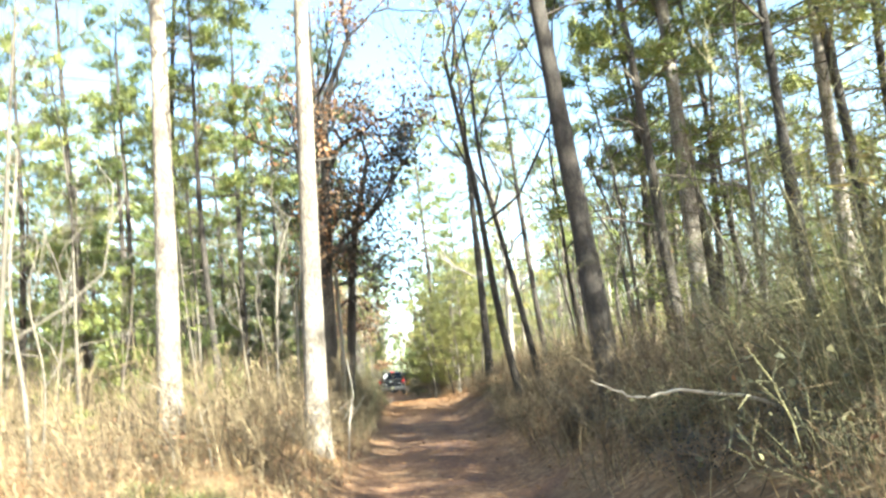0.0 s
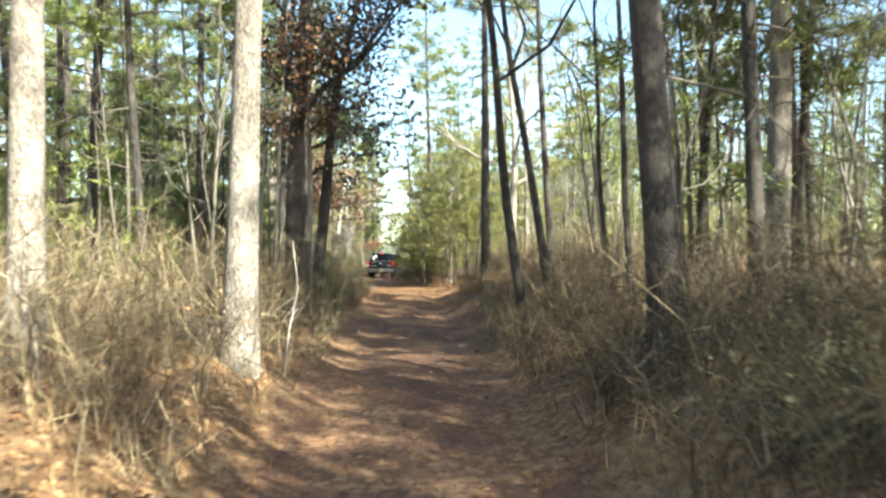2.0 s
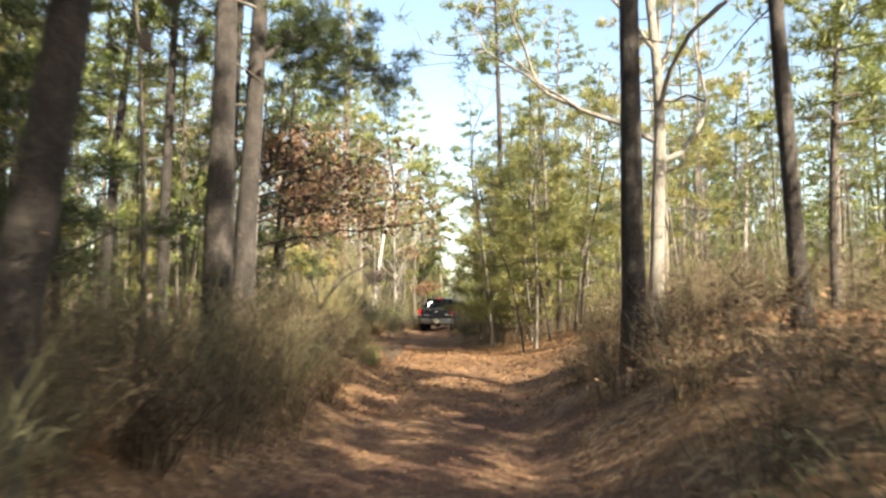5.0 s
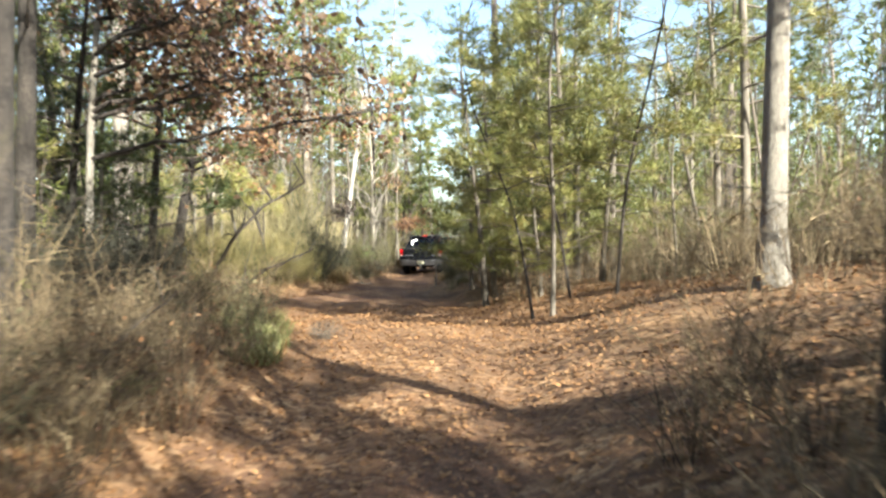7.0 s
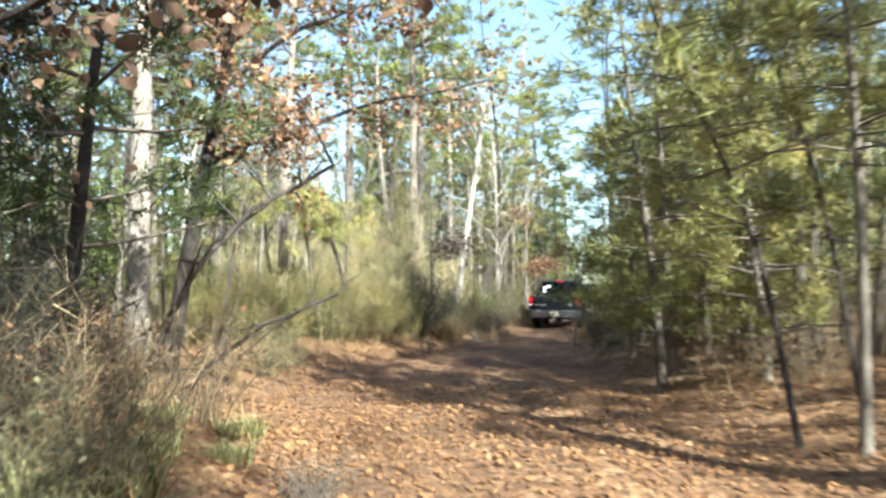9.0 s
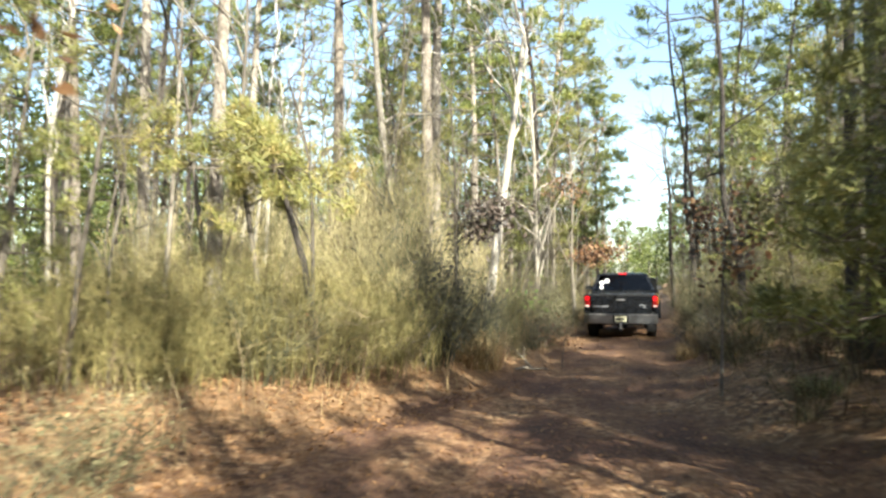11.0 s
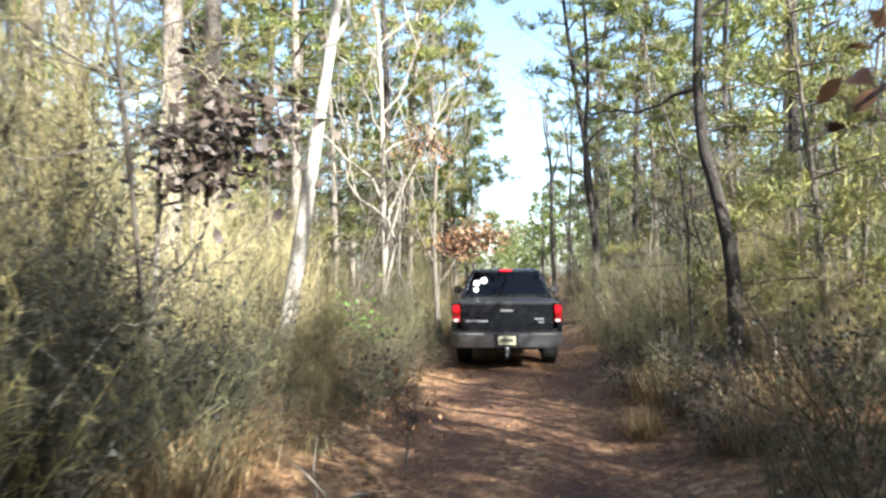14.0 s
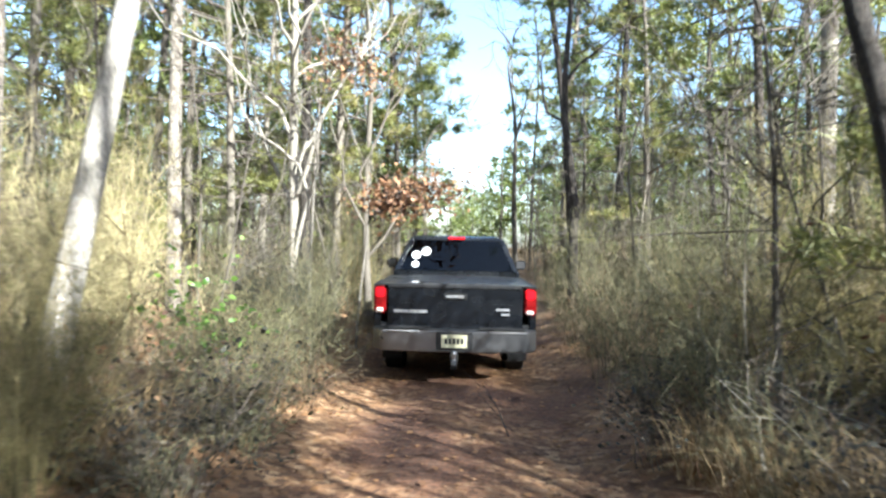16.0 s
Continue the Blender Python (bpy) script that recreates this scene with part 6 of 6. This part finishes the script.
    bump = solid("rear_bumper", loft([[(-0.99, 0.10, 0.50), (-0.99, 0.10, 0.74), (-0.99, 0.24, 0.76), (-0.99, 0.24, 0.50)], [(-0.88, -0.02, 0.48), (-0.88, -0.02, 0.73), (-0.88, 0.18, 0.75), (-0.88, 0.18, 0.48)],
                                      [(-0.3, -0.05, 0.48), (-0.3, -0.05, 0.73), (-0.3, 0.18, 0.75), (-0.3, 0.18, 0.48)], [(0.3, -0.05, 0.48), (0.3, -0.05, 0.73), (0.3, 0.18, 0.75), (0.3, 0.18, 0.48)],
                                      [(0.88, -0.02, 0.48), (0.88, -0.02, 0.73), (0.88, 0.18, 0.75), (0.88, 0.18, 0.48)], [(0.99, 0.10, 0.50), (0.99, 0.10, 0.74), (0.99, 0.24, 0.76), (0.99, 0.24, 0.50)]]),
                 BUMPER, t, "scuffed chrome bumper", bevel=0.015)
    solid("step_pad", box(-0.84, -0.30, -0.045, 0.17, 0.752, 0.768), PLASTIC, bump)
    solid("bumper_edge", box(-0.86, -0.42, -0.052, -0.03, 0.715, 0.735), STEEL, bump)
    solid("bumper_edge", box(0.42, 0.86, -0.052, -0.03, 0.715, 0.735), CHROME, bump)
    solid("step_pad", box(0.30, 0.84, -0.045, 0.17, 0.752, 0.768), PLASTIC, bump)
    solid("plate_recess", box(-0.22, 0.22, -0.062, -0.04, 0.50, 0.72), PLASTIC, bump, bevel=0.01)
    pl = solid("license_plate", box(-0.155, 0.155, -0.072, -0.062, 0.535, 0.69), PLATE, bump, "pale yellow plate", bevel=0.003)
    for k in range(5):
        solid("plate_mark", box(-0.115 + k * 0.048, -0.083 + k * 0.048, -0.075, -0.071, 0.58, 0.645), PLASTIC, pl)
    solid("hitch_receiver", box(-0.05, 0.05, -0.02, 0.5, 0.36, 0.46), PLASTIC, t, bevel=0.008)
    hb = solid("ball_mount", box(-0.03, 0.03, -0.20, 0.02, 0.34, 0.40), STEEL, t, "steel drop hitch", bevel=0.008)

    def ball(bm):
        bmesh.ops.create_uvsphere(bm, u_segments=14, v_segments=9, radius=0.035, matrix=Matrix.Translation((0, -0.15, 0.475)))
        bmesh.ops.create_cone(bm, cap_ends=True, segments=12, radius1=0.022, radius2=0.018, depth=0.06, matrix=Matrix.Translation((0, -0.15, 0.425)))
    solid("hitch_ball", ball, CHROME, hb)
    solid("drop_plate", box(-0.035, 0.035, -0.05, -0.02, 0.27, 0.42), PLASTIC, hb, bevel=0.006)

    def pipe(bm):
        bmesh.ops.create_cone(bm, cap_ends=False, segments=16, radius1=0.045, radius2=0.045, depth=1.3, matrix=Matrix.Translation((0.62, 0.85, 0.40)) @ Matrix.Rotation(math.pi / 2, 4, "X"))
    solid("exhaust_pipe", pipe, STEEL, t)
    solid("rear_axle", turned([(-0.72, 0.05), (-0.15, 0.06), (-0.10, 0.15), (0.10, 0.15), (0.15, 0.06), (0.72, 0.05)], (0, 1.70, 0.40), 16), PLASTIC, t)
    solid("bed_floor", box(-0.90, 0.90, 0.14, 2.42, 0.74, 0.80), PLASTIC, t)
    solid("chassis", box(-0.55, 0.55, 0.3, 5.6, 0.42, 0.60), PLASTIC, t, bevel=0.02)
    solid("bed_front", box(-0.90, 0.90, 2.36, 2.44, 0.80, 1.26), PAINT, t)
    solid("bed_cover", loft([[(-0.93, y, z), (0.93, y, z), (0.93, y, z + 0.012), (0.45, y, z + 0.03), (-0.45, y, z + 0.03), (-0.93, y, z + 0.012)] for y, z in ((0.13, 1.262), (0.5, 1.268), (1.4, 1.272), (2.44, 1.276))]),
          COVER, t, "black hard bed cover reflecting the sky", bevel=0.006)
    # cab
    solid("cab_body", loft([[(-0.97, 2.50, 0.50), (0.97, 2.50, 0.50), (0.97, 4.30, 0.50), (-0.97, 4.30, 0.50)], [(-1.0, 2.48, 0.9), (1.0, 2.48, 0.9), (1.0, 4.32, 0.9), (-1.0, 4.32, 0.9)],
                            [(-0.96, 2.50, 1.38), (0.96, 2.50, 1.38), (0.96, 4.32, 1.36), (-0.96, 4.32, 1.36)]]), PAINT, t, bevel=0.03)
    solid("roof", loft([[(-0.75, 2.72, 1.82), (0.75, 2.72, 1.82), (0.75, 3.72, 1.84), (-0.75, 3.72, 1.84)], [(-0.72, 2.74, 1.88), (0.72, 2.74, 1.88), (0.72, 3.66, 1.89), (-0.72, 3.66, 1.89)],
                        [(-0.58, 2.84, 1.91), (0.58, 2.84, 1.91), (0.58, 3.55, 1.915), (-0.58, 3.55, 1.915)]]), PAINT, t, bevel=0.02)
    for s in (-1, 1):
        for y0, y1, yt0, yt1 in ((2.50, 2.68, 2.72, 2.86), (3.40, 3.52, 3.35, 3.45), (4.22, 4.32, 3.62, 3.72)):
            solid("pillar", loft([[(s * 0.95, y0, 1.36), (s * 0.87, y0, 1.36), (s * 0.87, y1, 1.36), (s * 0.95, y1, 1.36)], [(s * 0.75, yt0, 1.84), (s * 0.67, yt0, 1.84), (s * 0.67, yt1, 1.84), (s * 0.75, yt1, 1.84)]]), PAINT, t, bevel=0.012)
        solid("side_window", loft([[(s * 0.925, 2.6, 1.37), (s * 0.915, 2.6, 1.37), (s * 0.915, 4.25, 1.37), (s * 0.925, 4.25, 1.37)], [(s * 0.73, 2.80, 1.85), (s * 0.72, 2.80, 1.85), (s * 0.72, 3.66, 1.85), (s * 0.73, 3.66, 1.85)]]), GLASS, t, smooth=False)
    win = solid("rear_window", loft([[(-0.86, 2.52, 1.37), (0.86, 2.52, 1.37), (0.86, 2.528, 1.37), (-0.86, 2.528, 1.37)], [(-0.69, 2.735, 1.83), (0.69, 2.735, 1.83), (0.69, 2.743, 1.83), (-0.69, 2.743, 1.83)]]), GLASS, t, "tinted rear window with white stickers", smooth=False)

    def disc(x, z, r):
        def make(bm):
            bmesh.ops.create_circle(bm, cap_ends=True, segments=18, radius=r, matrix=Matrix.Translation((x, 2.512 + (z - 1.37) * 0.467, z)) @ Matrix.Rotation(radians(65), 4, "X"))
        return make
    solid("sticker", disc(-0.62, 1.60, 0.07), WHITE, win)
    solid("sticker", disc(-0.47, 1.66, 0.075), WHITE, win)
    solid("sticker", disc(-0.63, 1.46, 0.055), WHITE, win)
    solid("windscreen", loft([[(-0.86, 4.30, 1.37), (0.86, 4.30, 1.37), (0.86, 4.31, 1.37), (-0.86, 4.31, 1.37)], [(-0.68, 3.70, 1.84), (0.68, 3.70, 1.84), (0.68, 3.71, 1.84), (-0.68, 3.71, 1.84)]]), GLASS, t, smooth=False)
    solid("high_brake_light", box(-0.13, 0.13, 2.70, 2.76, 1.855, 1.885), LAMP_RED, t, "lit red third brake light", bevel=0.008)
    for s in (-0.4, 0.4):
        seat = solid("seat", box(s - 0.24, s + 0.24, 3.0, 3.16, 1.0, 1.52), INSIDE, t, bevel=0.05)
        solid("headrest", box(s - 0.13, s + 0.13, 3.02, 3.12, 1.54, 1.70), INSIDE, seat, bevel=0.04)
    solid("hood", loft([[(-0.96, 4.30, 0.7), (0.96, 4.30, 0.7), (0.96, 4.30, 1.34), (-0.96, 4.30, 1.36)], [(-0.94, 5.2, 0.7), (0.94, 5.2, 0.7), (0.92, 5.2, 1.27), (-0.92, 5.2, 1.27)],
                        [(-0.88, 5.75, 0.66), (0.88, 5.75, 0.66), (0.84, 5.72, 1.12), (-0.84, 5.72, 1.12)]]), PAINT, t, bevel=0.03)
    solid("front_bumper", box(-0.98, 0.98, 5.70, 5.88, 0.48, 0.70), CHROME, t, bevel=0.04)
    return t


truck = pickup()
truck.matrix_basis = Matrix.LocRotScale((-1.55, 56.9, -0.02), Euler((0, 0, radians(0.5))), None)


def off_road_car():
    """A small yellow open-sided off-road car further up the trail."""
    t = new("off_road_car")
    tagged(t, "yellow off-road car with a black soft top, ahead on the trail", "car")
    solid("body", loft([[(-0.78, 0.1, 0.5), (0.78, 0.1, 0.5), (0.78, 3.4, 0.5), (-0.78, 3.4, 0.5)], [(-0.78, 0.05, 1.1), (0.78, 0.05, 1.1), (0.72, 3.4, 1.1), (-0.72, 3.4, 1.1)]]), PAINT_YELLOW, t, bevel=0.04)
    solid("soft_top", loft([[(-0.76, 0.1, 1.1), (0.76, 0.1, 1.1), (0.76, 2.2, 1.1), (-0.76, 2.2, 1.1)], [(-0.66, 0.2, 1.78), (0.66, 0.2, 1.78), (0.66, 1.8, 1.80), (-0.66, 1.8, 1.80)]]), PLASTIC, t, bevel=0.05)
    solid("rear_window", box(-0.45, 0.45, 0.10, 0.14, 1.28, 1.62), GLASS, t, smooth=False)
    solid("rear_bumper", box(-0.75, 0.75, -0.08, 0.1, 0.48, 0.62), PLASTIC, t, bevel=0.02)
    for s in (-1, 1):
        solid("tail_light", box(s * 0.68 - 0.06, s * 0.68 + 0.06, 0.02, 0.08, 0.85, 1.0), LAMP_DIM, t, bevel=0.01)
        wheel(t, s * 0.74, 0.75, 0.38, 0.25, s)
        wheel(t, s * 0.74, 3.05, 0.38, 0.25, s)
    sp = solid("spare_wheel", turned([(-0.11, 0.2), (-0.11, 0.35), (0, 0.37), (0.11, 0.35), (0.11, 0.2), (0.0, 0.02)], (0, 0, 0)), RUBBER, t)
    sp.matrix_basis = Matrix.Translation((0.1, -0.05, 0.98)) @ Matrix.Rotation(math.pi / 2, 4, "Z")
    return t


car = off_road_car()
car.matrix_basis = Matrix.LocRotScale((-1.15, 69.0, 0.0), Euler((0, 0, radians(-1))), None)
